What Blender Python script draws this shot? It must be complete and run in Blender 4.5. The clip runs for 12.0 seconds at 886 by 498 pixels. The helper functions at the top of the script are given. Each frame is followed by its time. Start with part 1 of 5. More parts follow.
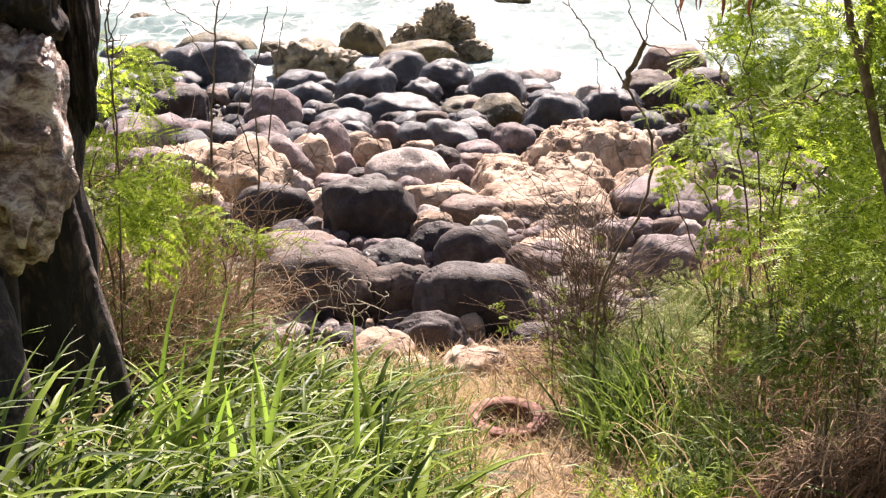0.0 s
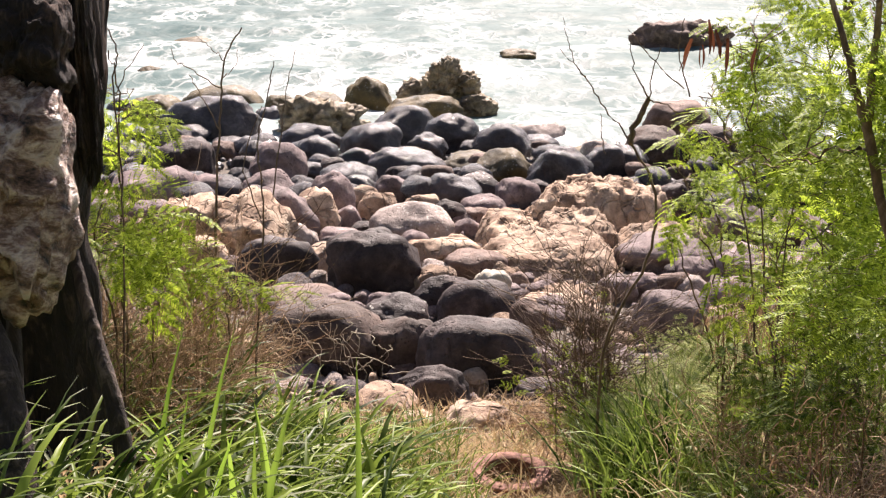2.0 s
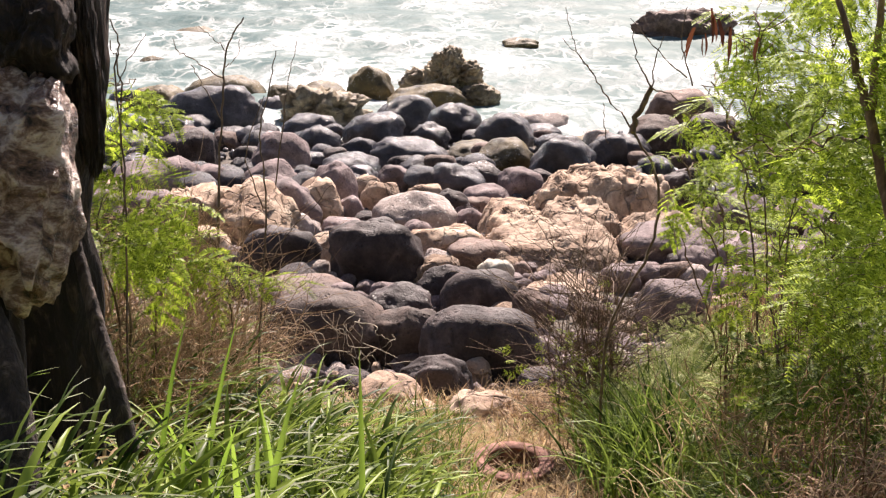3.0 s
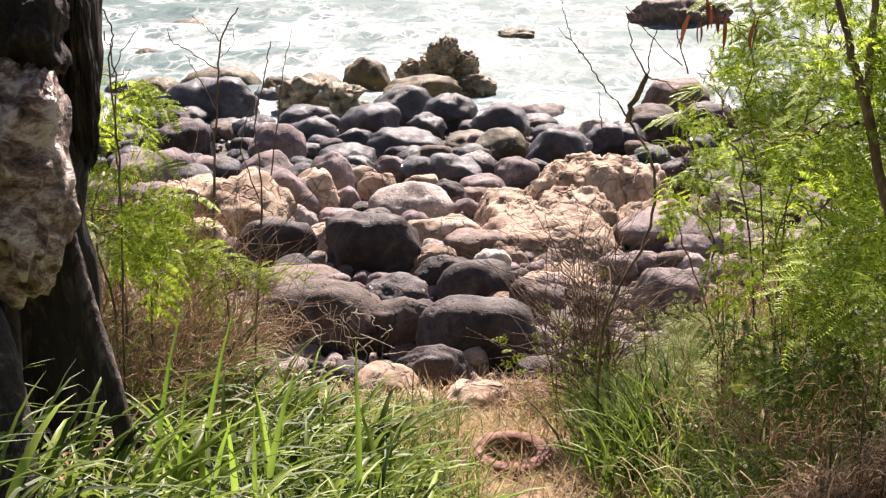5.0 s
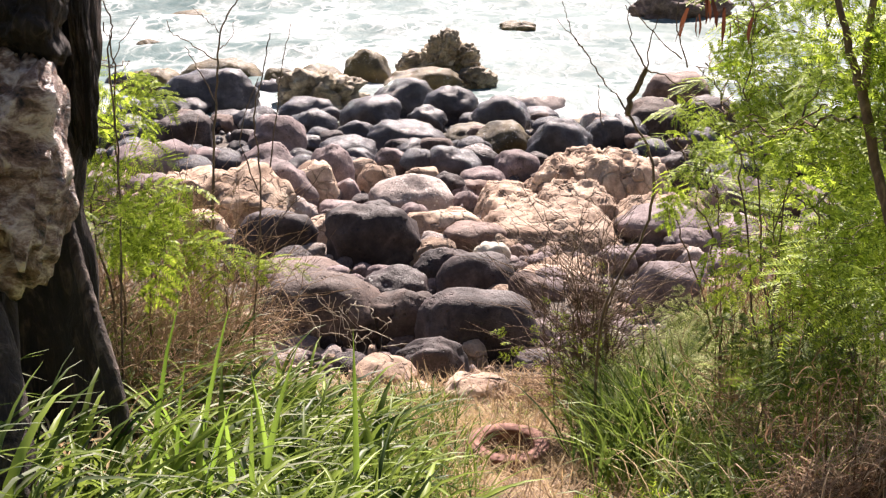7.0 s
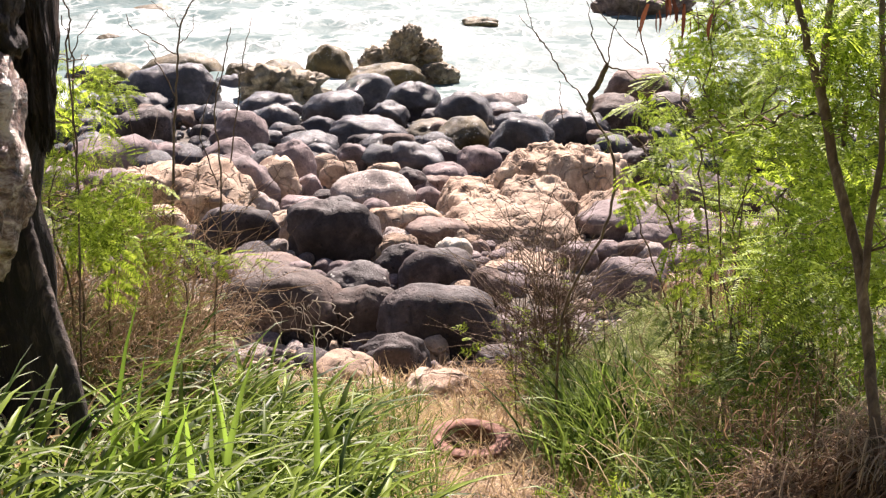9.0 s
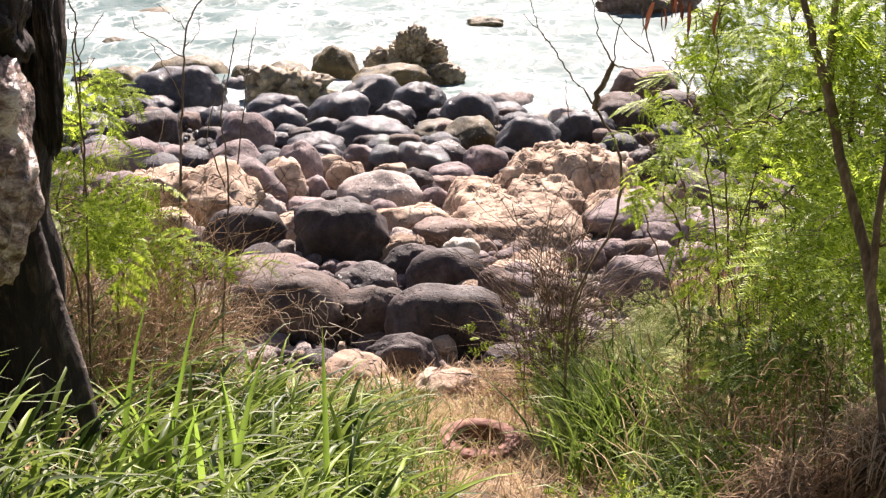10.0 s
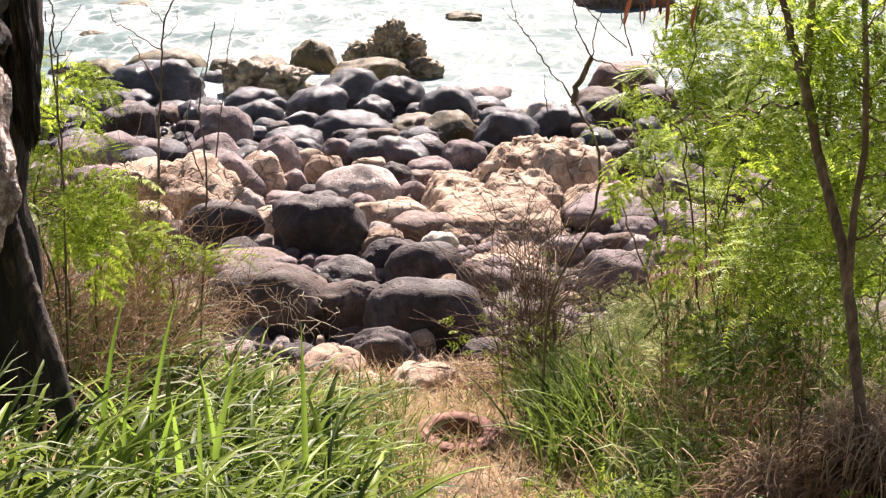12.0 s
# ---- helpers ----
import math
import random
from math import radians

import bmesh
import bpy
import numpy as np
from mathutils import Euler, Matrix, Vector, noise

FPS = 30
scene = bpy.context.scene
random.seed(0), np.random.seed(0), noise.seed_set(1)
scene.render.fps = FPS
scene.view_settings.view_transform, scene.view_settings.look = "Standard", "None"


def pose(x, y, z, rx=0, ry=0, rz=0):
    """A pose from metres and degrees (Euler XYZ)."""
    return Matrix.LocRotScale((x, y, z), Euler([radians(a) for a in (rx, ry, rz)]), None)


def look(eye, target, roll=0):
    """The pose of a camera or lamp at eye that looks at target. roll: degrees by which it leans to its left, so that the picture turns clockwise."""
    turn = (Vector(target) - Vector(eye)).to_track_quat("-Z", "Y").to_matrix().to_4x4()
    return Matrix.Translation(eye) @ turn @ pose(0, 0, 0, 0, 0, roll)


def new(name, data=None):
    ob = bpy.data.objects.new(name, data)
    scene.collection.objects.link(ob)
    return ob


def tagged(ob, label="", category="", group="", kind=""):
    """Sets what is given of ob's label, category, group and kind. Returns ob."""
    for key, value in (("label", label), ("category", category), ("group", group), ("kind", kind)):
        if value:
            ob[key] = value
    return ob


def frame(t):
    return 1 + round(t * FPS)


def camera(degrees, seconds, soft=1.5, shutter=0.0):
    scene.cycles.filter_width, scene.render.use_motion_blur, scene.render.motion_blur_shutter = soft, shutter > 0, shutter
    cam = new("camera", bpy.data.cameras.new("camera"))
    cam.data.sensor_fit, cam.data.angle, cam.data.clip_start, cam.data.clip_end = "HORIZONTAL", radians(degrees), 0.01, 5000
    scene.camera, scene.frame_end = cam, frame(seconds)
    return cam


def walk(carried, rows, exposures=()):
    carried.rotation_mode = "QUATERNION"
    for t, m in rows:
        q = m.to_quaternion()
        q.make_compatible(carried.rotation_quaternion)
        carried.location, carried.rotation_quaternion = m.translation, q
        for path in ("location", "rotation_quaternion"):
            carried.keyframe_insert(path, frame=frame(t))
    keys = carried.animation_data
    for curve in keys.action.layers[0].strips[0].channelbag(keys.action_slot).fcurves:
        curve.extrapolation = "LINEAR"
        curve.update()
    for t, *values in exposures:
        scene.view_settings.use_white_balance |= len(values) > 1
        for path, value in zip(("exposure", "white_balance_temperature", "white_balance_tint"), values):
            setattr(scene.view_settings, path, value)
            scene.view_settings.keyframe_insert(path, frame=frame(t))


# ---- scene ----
cam = camera(36.0, 12.0, soft=1.3)
PATH = [
    (0, pose(-0.0151, 0.0022, 5.0068, 72.859, 0.098, -0.306)),
    (0.5, pose(-0.0148, -0.0012, 5.0082, 73.935, -0.036, -0.314)),
    (1, pose(-0.0117, -0.0068, 5.0070, 74.487, 0.070, -0.204)),
    (1.5, pose(-0.0087, -0.0008, 5.0084, 74.958, -0.109, -0.057)),
    (2, pose(-0.0123, -0.0015, 5.0077, 75.130, -0.187, -0.032)),
    (2.5, pose(-0.0121, -0.0022, 5.0079, 74.601, 0.001, 0.049)),
    (3, pose(-0.0112, 0.0010, 5.0074, 74.693, -0.037, 0.051)),
    (5, pose(-0.0059, 0.0061, 4.9997, 74.308, 0.255, -0.150)),
    (5.5, pose(-0.0056, 0.0057, 4.9994, 74.070, 0.239, -0.153)),
    (6, pose(-0.0026, 0.0049, 4.9984, 74.003, -0.157, -0.013)),
    (6.5, pose(0.0000, -0.0000, 5.0000, 74.000, 0.000, -0.000)),
    (8.5, pose(0.0153, 0.0040, 4.9967, 73.990, -0.509, -0.700)),
    (9, pose(0.0103, 0.0052, 4.9965, 73.831, -0.407, -1.568)),
    (9.5, pose(0.0094, 0.0052, 4.9964, 73.814, -0.053, -1.566)),
    (10, pose(0.0080, -0.0004, 4.9958, 73.842, 0.129, -1.420)),
    (10.5, pose(0.0038, -0.0018, 4.9943, 73.804, -0.512, -1.775)),
    (11, pose(0.0035, -0.0023, 4.9935, 73.793, -0.696, -1.893)),
    (11.5, pose(0.0033, -0.0046, 4.9951, 73.763, -0.321, -2.173)),
    (12, pose(0.0064, -0.0052, 4.9924, 73.612, -0.163, -2.279)),
]
walk(cam, PATH, [(0.0, 1.71, 6800, 21), (0.5, 1.58, 6800, 21), (1.5, 1.52, 6850, 21), (2.5, 1.33, 6850, 21), (3.2, 1.35, 6850, 21), (5.0, 1.44, 6800, 21), (6.5, 1.52, 6750, 21), (12.0, 1.57, 6800, 21)])

# ---- world, sun ----
SUN_EL, SUN_AZ = radians(45), radians(9)      # height and turn from the seaward axis towards +x
world = bpy.data.worlds.new("sky")
scene.world = world
world.use_nodes = True
wn = world.node_tree.nodes
sky = wn.new("ShaderNodeTexSky")
sky.sky_type = "NISHITA"
sky.sun_disc = False
sky.sun_elevation, sky.sun_rotation = SUN_EL, SUN_AZ
wn["Background"].inputs[1].default_value = 0.05
world.node_tree.links.new(sky.outputs[0], wn["Background"].inputs[0])
lamp = bpy.data.lights.new("sun", "SUN")
lamp.energy, lamp.angle, lamp.color = 5.0, radians(0.6), (1.0, 0.935, 0.85)
sun = new("sun", lamp)
sun_way = Vector((math.sin(SUN_AZ) * math.cos(SUN_EL), math.cos(SUN_AZ) * math.cos(SUN_EL), math.sin(SUN_EL)))
sun.matrix_world = look(sun_way * 60, (0, 0, 0))


# ---- materials ----
class Nodes:
    """A material with its Principled shader, and short ways to add nodes."""

    def __init__(self, name, rough=0.8):
        self.mat = bpy.data.materials.new(name)
        self.mat.use_nodes = True
        self.t = self.mat.node_tree
        self.bsdf = self.t.nodes["Principled BSDF"]
        self.bsdf.inputs["Roughness"].default_value = rough

    def add(self, kind, **values):
        n = self.t.nodes.new("ShaderNode" + kind)
        for k, v in values.items():
            n.inputs[k.replace("_", " ")].default_value = v
        return n

    def link(self, a, b):
        self.t.links.new(a, b)

    def coords(self, scale=(1, 1, 1), offset=True):
        geo = self.add("TexCoord")
        m = self.add("Mapping")
        m.inputs["Scale"].default_value = scale
        self.link(geo.outputs["Object"], m.inputs[0])
        if offset:
            info = self.add("ObjectInfo")
            mul = self.add("Math")
            mul.operation = "MULTIPLY"
            mul.inputs[1].default_value = 37.0
            self.link(info.outputs["Random"], mul.inputs[0])
            self.link(mul.outputs[0], m.inputs["Location"])
        return m.outputs[0]

    def world_coords(self, scale=(1, 1, 1)):
        geo = self.add("NewGeometry")
        m = self.add("Mapping")
        m.inputs["Scale"].default_value = scale
        self.link(geo.outputs["Position"], m.inputs[0])
        return m.outputs[0]

    def noise(self, vec, scale, detail=4.0, rough=0.55, warp=0.0):
        n = self.add("TexNoise", Scale=scale, Detail=detail, Roughness=rough, Distortion=warp)
        self.link(vec, n.inputs["Vector"])
        return n.outputs[0]

    def voronoi(self, vec, scale, feature="F1"):
        n = self.add("TexVoronoi", Scale=scale)
        n.feature = feature
        self.link(vec, n.inputs["Vector"])
        return n.outputs["Distance"]

    def ramp(self, fac, stops):
        n = self.add("ValToRGB")
        e = n.color_ramp.elements
        while len(e) < len(stops):
            e.new(0.5)
        for el, (p, c) in zip(e, stops):
            el.position = p
            el.color = (*c, 1) if isinstance(c, tuple) else (c, c, c, 1)
        self.link(fac, n.inputs[0])
        return n.outputs[0]

    def mix(self, fac, a, b, blend="MIX"):
        n = self.add("Mix")
        n.data_type, n.blend_type = "RGBA", blend
        for sock, v in ((n.inputs[0], fac), (n.inputs[6], a), (n.inputs[7], b)):
            if isinstance(v, (int, float)):
                sock.default_value = v
            elif isinstance(v, tuple):
                sock.default_value = (*v, 1)
            else:
                self.link(v, sock)
        return n.outputs[2]

    def math(self, op, a, b=0.0):
        n = self.add("Math")
        n.operation = op
        for sock, v in ((n.inputs[0], a), (n.inputs[1], b)):
            if isinstance(v, (int, float)):
                sock.default_value = v
            else:
                self.link(v, sock)
        return n.outputs[0]

    def bump(self, height, strength=0.4, distance=0.02, below=None):
        n = self.add("Bump", Strength=strength, Distance=distance)
        self.link(height, n.inputs["Height"])
        if below is not None:
            self.link(below, n.inputs["Normal"])
        return n.outputs[0]

    def done(self, colour=None, rough=None, normal=None):
        if colour is not None:
            self.link(colour, self.bsdf.inputs["Base Color"])
        if rough is not None:
            self.link(rough, self.bsdf.inputs["Roughness"])
        if normal is not None:
            self.link(normal, self.bsdf.inputs["Normal"])
        return self.mat


def rock_material(name, dark, mid, light, rough=(0.75, 0.95), specks=0.0, pits=1.0, stain=None, grain=0.32, wet=0.0, cracks=0.0):
    """Rock: mottled at three scales, with gas pits, fine grain and, where wet, a low roughness."""
    k = Nodes(name)
    k.bsdf.inputs["Specular IOR Level"].default_value = 0.32
    v = k.coords()
    big = k.noise(v, 2.6, 6, 0.62, 0.5)
    mid_n = k.noise(v, 9.0, 6, 0.68, 0.3)
    fine = k.noise(v, 42.0, 5, 0.75)
    col = k.ramp(big, [(0.30, dark), (0.5, mid), (0.72, light)])
    col = k.mix(0.5, col, k.ramp(mid_n, [(0.32, 0.22), (0.5, 0.5), (0.68, 0.85)]), "OVERLAY")
    col = k.mix(grain, col, k.ramp(fine, [(0.3, 0.2), (0.7, 0.9)]), "OVERLAY")
    info = k.add("ObjectInfo")
    col = k.mix(0.6, col, k.ramp(info.outputs["Random"], [(0.0, 0.30), (1.0, 0.72)]), "OVERLAY")
    if stain:
        col = k.mix(k.ramp(k.noise(v, 1.4, 4, 0.6), [(0.45, 0.0), (0.65, 0.8)]), col, stain)
    gate = k.ramp(k.noise(v, 3.0, 3), [(0.42, 0.0), (0.58, 1.0)])
    holes = k.ramp(k.voronoi(v, 13.0), [(0.08, 0.0), (0.24, 1.0)])
    small = k.ramp(k.voronoi(v, 34.0), [(0.06, 0.0), (0.22, 1.0)])
    pit = k.math("MULTIPLY", k.math("MAXIMUM", holes, k.math("SUBTRACT", 1.0, gate)), small)
    col = k.mix(0.38 * min(pits, 1.0), col, pit, "MULTIPLY")
    if specks:
        dots = k.ramp(k.voronoi(v, 17.0), [(0.2, 1.0), (0.3, 0.0)])
        where = k.ramp(k.noise(v, 2.6, 3), [(0.46, 0.0), (0.56, 1.0)])
        col = k.mix(k.math("MULTIPLY", k.math("MULTIPLY", dots, where), specks), col, (0.74, 0.71, 0.64))
    n1 = k.bump(mid_n, 0.7, 0.035)
    if cracks:
        off = k.add("TexNoise", Scale=2.4, Detail=5.0)
        k.link(v, off.inputs["Vector"])
        split = k.ramp(k.voronoi(k.mix(0.45, v, off.outputs["Color"], "ADD"), 3.2, "DISTANCE_TO_EDGE"), [(0.0, 0.0), (0.05, 1.0)])
        col = k.mix(cracks, col, split, "MULTIPLY")
        n1 = k.bump(split, 0.7, 0.05, n1)
    n2 = k.bump(fine, 0.28, 0.010, n1)
    n3 = k.bump(pit, 0.8 * max(pits, 0.3), 0.02, n2)
    if wet:
        k.bsdf.inputs["Coat Weight"].default_value = wet
        k.bsdf.inputs["Coat Roughness"].default_value = 0.08
        k.link(k.bump(k.noise(v, 30.0, 4, 0.75), 1.0, 0.05, n1), k.bsdf.inputs["Coat Normal"])
    r = k.ramp(k.noise(v, 6.0, 5, 0.65), [(0.3, rough[0]), (0.7, rough[1])])
    return k.done(col, r, n3)


ROCK = {
    "dark": rock_material("basalt_dark", (0.018, 0.0125, 0.012), (0.043, 0.031, 0.029), (0.125, 0.093, 0.086), (0.55, 0.85)),
    "wet": rock_material("basalt_wet", (0.017, 0.013, 0.0135), (0.040, 0.031, 0.032), (0.095, 0.076, 0.076), (0.45, 0.75), pits=0.8, wet=0.7),
    "grey": rock_material("basalt_grey", (0.095, 0.070, 0.068), (0.19, 0.143, 0.138), (0.315, 0.245, 0.236), (0.7, 0.9)),
    "pale": rock_material("basalt_pale", (0.185, 0.149, 0.134), (0.316, 0.260, 0.233), (0.458, 0.382, 0.346), (0.7, 0.9), specks=0.9),
    "barnacle": rock_material("basalt_barnacled", (0.028, 0.020, 0.019), (0.064, 0.047, 0.044), (0.115, 0.088, 0.083), (0.45, 0.8), specks=1.0),
    "brown": rock_material("basalt_brown", (0.071, 0.045, 0.036), (0.147, 0.098, 0.079), (0.251, 0.176, 0.144), (0.65, 0.9)),
    "umber": rock_material("basalt_umber", (0.034, 0.0225, 0.018), (0.080, 0.056, 0.046), (0.175, 0.128, 0.107), (0.65, 0.9), pits=1.2),
    "tan": rock_material("sandstone_tan", (0.19, 0.122, 0.084), (0.37, 0.262, 0.188), (0.54, 0.425, 0.325), (0.8, 0.95), pits=1.0, grain=0.3, cracks=0.28),
    "algae": rock_material("basalt_algae", (0.035, 0.026, 0.013), (0.085, 0.062, 0.026), (0.17, 0.125, 0.055), (0.5, 0.8), specks=0.3, stain=(0.15, 0.10, 0.03), wet=0.15),
    "white": rock_material("coral_white", (0.40, 0.36, 0.30), (0.58, 0.54, 0.47), (0.74, 0.70, 0.62), (0.8, 0.95), pits=0.5, grain=0.2),
    "reef": rock_material("reef_rock", (0.08, 0.058, 0.04), (0.26, 0.205, 0.135), (0.52, 0.44, 0.31), (0.45, 0.9), pits=1.2),
}


def leaf_material(name, a, b, through_light=0.5, rough=0.45):
    """Leaves and blades: two tones from piece to piece, letting light through."""
    k = Nodes(name, rough)
    k.bsdf.inputs["Specular IOR Level"].default_value = 0.14
    geo = k.add("NewGeometry")
    col = k.ramp(geo.outputs["Random Per Island"], [(0.0, a), (1.0, b)])
    v = k.world_coords()
    col = k.mix(0.35, col, k.ramp(k.noise(v, 6.0, 3), [(0.3, 0.3), (0.7, 0.75)]), "OVERLAY")
    k.link(col, k.bsdf.inputs["Base Color"])
    tr = k.add("BsdfTranslucent")
    k.link(col, tr.inputs["Color"])
    mx = k.add("MixShader")
    mx.inputs[0].default_value = through_light
    k.link(k.bsdf.outputs[0], mx.inputs[1])
    k.link(tr.outputs[0], mx.inputs[2])
    k.link(mx.outputs[0], k.t.nodes["Material Output"].inputs[0])
    return k.mat


LEAF_BRIGHT = leaf_material("leaflet_green", (0.09, 0.155, 0.012), (0.56, 0.69, 0.085), 0.54)
LEAF_PALE = leaf_material("weed_pale_green", (0.14, 0.18, 0.045), (0.58, 0.60, 0.27), 0.42, 0.6)
# darker copy of the leaf greens: understory shade put into the colour
LEAF_SHADED = leaf_material("leaf_shaded_green", (0.045, 0.08, 0.012), (0.26, 0.33, 0.055), 0.4, 0.6)
BLADE_GREEN = leaf_material("blade_green", (0.026, 0.055, 0.012), (0.28, 0.37, 0.062), 0.34, 0.42)
BLADE_DARK = leaf_material("blade_dark", (0.02, 0.045, 0.010), (0.24, 0.33, 0.06), 0.38, 0.4)
BLADE_LIGHT = leaf_material("blade_bright", (0.16, 0.28, 0.03), (0.32, 0.44, 0.08), 0.5, 0.45)
BLADE_PALE = leaf_material("blade_grey_green", (0.09, 0.12, 0.06), (0.32, 0.34, 0.20), 0.3, 0.55)
STRAW = leaf_material("straw", (0.34, 0.23, 0.115), (0.68, 0.52, 0.31), 0.4, 0.7)
DRY_BROWN = leaf_material("dry_stem", (0.16, 0.108, 0.070), (0.62, 0.45, 0.30), 0.38, 0.8)
# darker brown than the dry stems; the heap's shade is put into it
THATCH = leaf_material("thatch", (0.08, 0.045, 0.028), (0.40, 0.24, 0.14), 0.4, 0.85)
VINE = leaf_material("dry_vine", (0.30, 0.25, 0.18), (0.62, 0.54, 0.42), 0.2, 0.8)
DEAD_LEAF = leaf_material("dead_leaf", (0.09, 0.03, 0.018), (0.18, 0.065, 0.035), 0.2, 0.7)


def bark_material(name, a, b, c, stretch=0.25, relief=0.03, rough=0.9, stops=(0.3, 0.52, 0.72), scale=14.0, warp=1.2):
    k = Nodes(name, rough)
    v = k.coords((1, 1, stretch), False)
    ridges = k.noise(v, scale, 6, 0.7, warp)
    # colour follows the relief noise: darkest in creases, lightest on ridges
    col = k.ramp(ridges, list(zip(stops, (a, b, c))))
    col = k.mix(0.5, col, k.ramp(k.noise(v, 60.0, 4, 0.7), [(0.3, 0.25), (0.7, 0.9)]), "OVERLAY")
    n1 = k.bump(ridges, 0.9, relief)
    n2 = k.bump(k.noise(v, 70.0, 4, 0.7), 0.5, relief * 0.2, n1)
    return k.done(col, None, n2)


# near-black throughout: shade of the hollow is put into this colour too
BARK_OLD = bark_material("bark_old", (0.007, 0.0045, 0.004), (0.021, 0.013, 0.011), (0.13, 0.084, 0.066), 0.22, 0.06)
# lighter copy of the old bark: the roots' lit edges put into colour
BARK_ROOT_LIT = bark_material("bark_root_lit", (0.012, 0.008, 0.0065), (0.045, 0.031, 0.026), (0.20, 0.15, 0.125), 0.12, 0.04)
BARK_TWIG = bark_material("bark_twig", (0.065, 0.042, 0.03), (0.16, 0.108, 0.075), (0.29, 0.21, 0.145), 0.2, 0.006)
BARK_STEM = bark_material("bark_stem", (0.055, 0.036, 0.024), (0.15, 0.10, 0.065), (0.36, 0.27, 0.18), 0.3, 0.012)


def ground_material():
    """Straw-littered earth on the slope, sand and small grit among the boulders."""
    k = Nodes("earth", 0.95)
    v = k.world_coords()
    soil = k.ramp(k.noise(v, 3.0, 6, 0.65), [(0.3, (0.07, 0.045, 0.028)), (0.5, (0.20, 0.135, 0.08)), (0.72, (0.42, 0.30, 0.18))])
    sand = k.ramp(k.noise(v, 9.0, 6, 0.7), [(0.3, (0.05, 0.042, 0.035)), (0.6, (0.14, 0.115, 0.09)), (0.8, (0.30, 0.24, 0.17))])
    sep = k.add("SeparateXYZ")
    k.link(v, sep.inputs[0])
    far = k.math("MULTIPLY", k.math("SUBTRACT", sep.outputs[1], 9.0), 0.8)
    edge = k.math("ADD", far, k.math("MULTIPLY", k.noise(v, 2.0, 3), 0.8))
    mask = k.ramp(edge, [(0.3, 0.0), (0.9, 1.0)])
    fine = k.noise(v, 60.0, 5, 0.75)
    off = k.math("ABSOLUTE", k.math("SUBTRACT", sep.outputs[0], 0.3))
    turf = k.ramp(k.noise(v, 4.0, 6, 0.7), [(0.3, (0.035, 0.035, 0.016)), (0.6, (0.085, 0.085, 0.035)), (0.8, (0.18, 0.15, 0.08))])
    soil = k.mix(k.ramp(k.math("ADD", off, k.math("MULTIPLY", k.noise(v, 3.0, 4), 0.4)), [(0.55, 0.0), (0.95, 1.0)]), soil, turf)
    # dark green for the added hill behind the camera, to cut bounce light
    screen_hill = k.ramp(k.noise(v, 1.2, 6, 0.7), [(0.3, (0.02, 0.03, 0.012)), (0.7, (0.07, 0.085, 0.03))])
    soil = k.mix(k.ramp(k.math("ADD", k.math("MULTIPLY", sep.outputs[1], -0.4), 0.0), [(0.3, 0.0), (0.9, 1.0)]), soil, screen_hill)
    col = k.mix(0.5, k.mix(mask, soil, sand), k.ramp(fine, [(0.3, 0.2), (0.7, 0.9)]), "OVERLAY")
    n = k.bump(fine, 0.8, 0.02, k.bump(k.noise(v, 12.0, 5, 0.6), 0.7, 0.06))
    return k.done(col, None, n)


def water_material():
    """Churned shallow sea: pale turquoise water under broad foam sheets torn into laces, thickest at the shore."""
    k = Nodes("sea_water", 0.3)
    k.bsdf.inputs["Specular IOR Level"].default_value = 0.04
    v = k.world_coords((1.0, 0.55, 1.0))
    warp = k.add("TexNoise", Scale=0.5, Detail=4.0)
    k.link(v, warp.inputs["Vector"])
    warp2 = k.add("TexNoise", Scale=2.2, Detail=4.0)
    k.link(v, warp2.inputs["Vector"])
    vv = k.mix(0.45, k.mix(1.0, v, warp.outputs["Color"], "ADD"), warp2.outputs["Color"], "ADD")
    lace = k.math("SUBTRACT", 1.0, k.math("MULTIPLY", k.voronoi(vv, 0.75, "DISTANCE_TO_EDGE"), 5.5))
    lace2 = k.math("SUBTRACT", 1.0, k.math("MULTIPLY", k.voronoi(vv, 2.1, "DISTANCE_TO_EDGE"), 4.5))
    sep = k.add("SeparateXYZ")
    geo = k.add("NewGeometry")
    k.link(geo.outputs["Position"], sep.inputs[0])
    near = k.add("MapRange")
    k.link(sep.outputs[1], near.inputs[0])
    near.inputs[1].default_value, near.inputs[2].default_value = 26.0, 52.0
    near.inputs[3].default_value, near.inputs[4].default_value = 0.015, -0.07
    sheets = k.math("ADD", k.noise(vv, 0.26, 6, 0.62, 0.6), near.outputs[0])
    body = k.ramp(sheets, [(0.50, 0.0), (0.60, 1.0)])
    lines = k.ramp(k.math("MAXIMUM", lace, k.math("MULTIPLY", lace2, 0.9)), [(0.30, 0.0), (0.9, 1.0)])
    gate = k.ramp(k.math("ADD", k.noise(vv, 0.5, 5, 0.6), near.outputs[0]), [(0.40, 0.05), (0.58, 1.0)])
    torn = k.ramp(k.noise(vv, 2.6, 6, 0.7, 0.4), [(0.40, 0.25), (0.52, 1.0)])
    foam = k.math("MAXIMUM", k.math("MULTIPLY", body, torn), k.math("MULTIPLY", lines, gate))
    water = k.ramp(k.noise(v, 0.35, 5, 0.6), [(0.3, (0.060, 0.105, 0.100)), (0.7, (0.130, 0.185, 0.176))])
    col = k.mix(foam, water, (0.64, 0.65, 0.64))
    rough = k.ramp(foam, [(0.0, 0.42), (0.5, 0.95)])
    n1 = k.bump(k.noise(v, 1.3, 5, 0.6, 0.5), 0.5, 0.12)
    n2 = k.bump(foam, 0.5, 0.06, n1)
    return k.done(col, rough, n2)


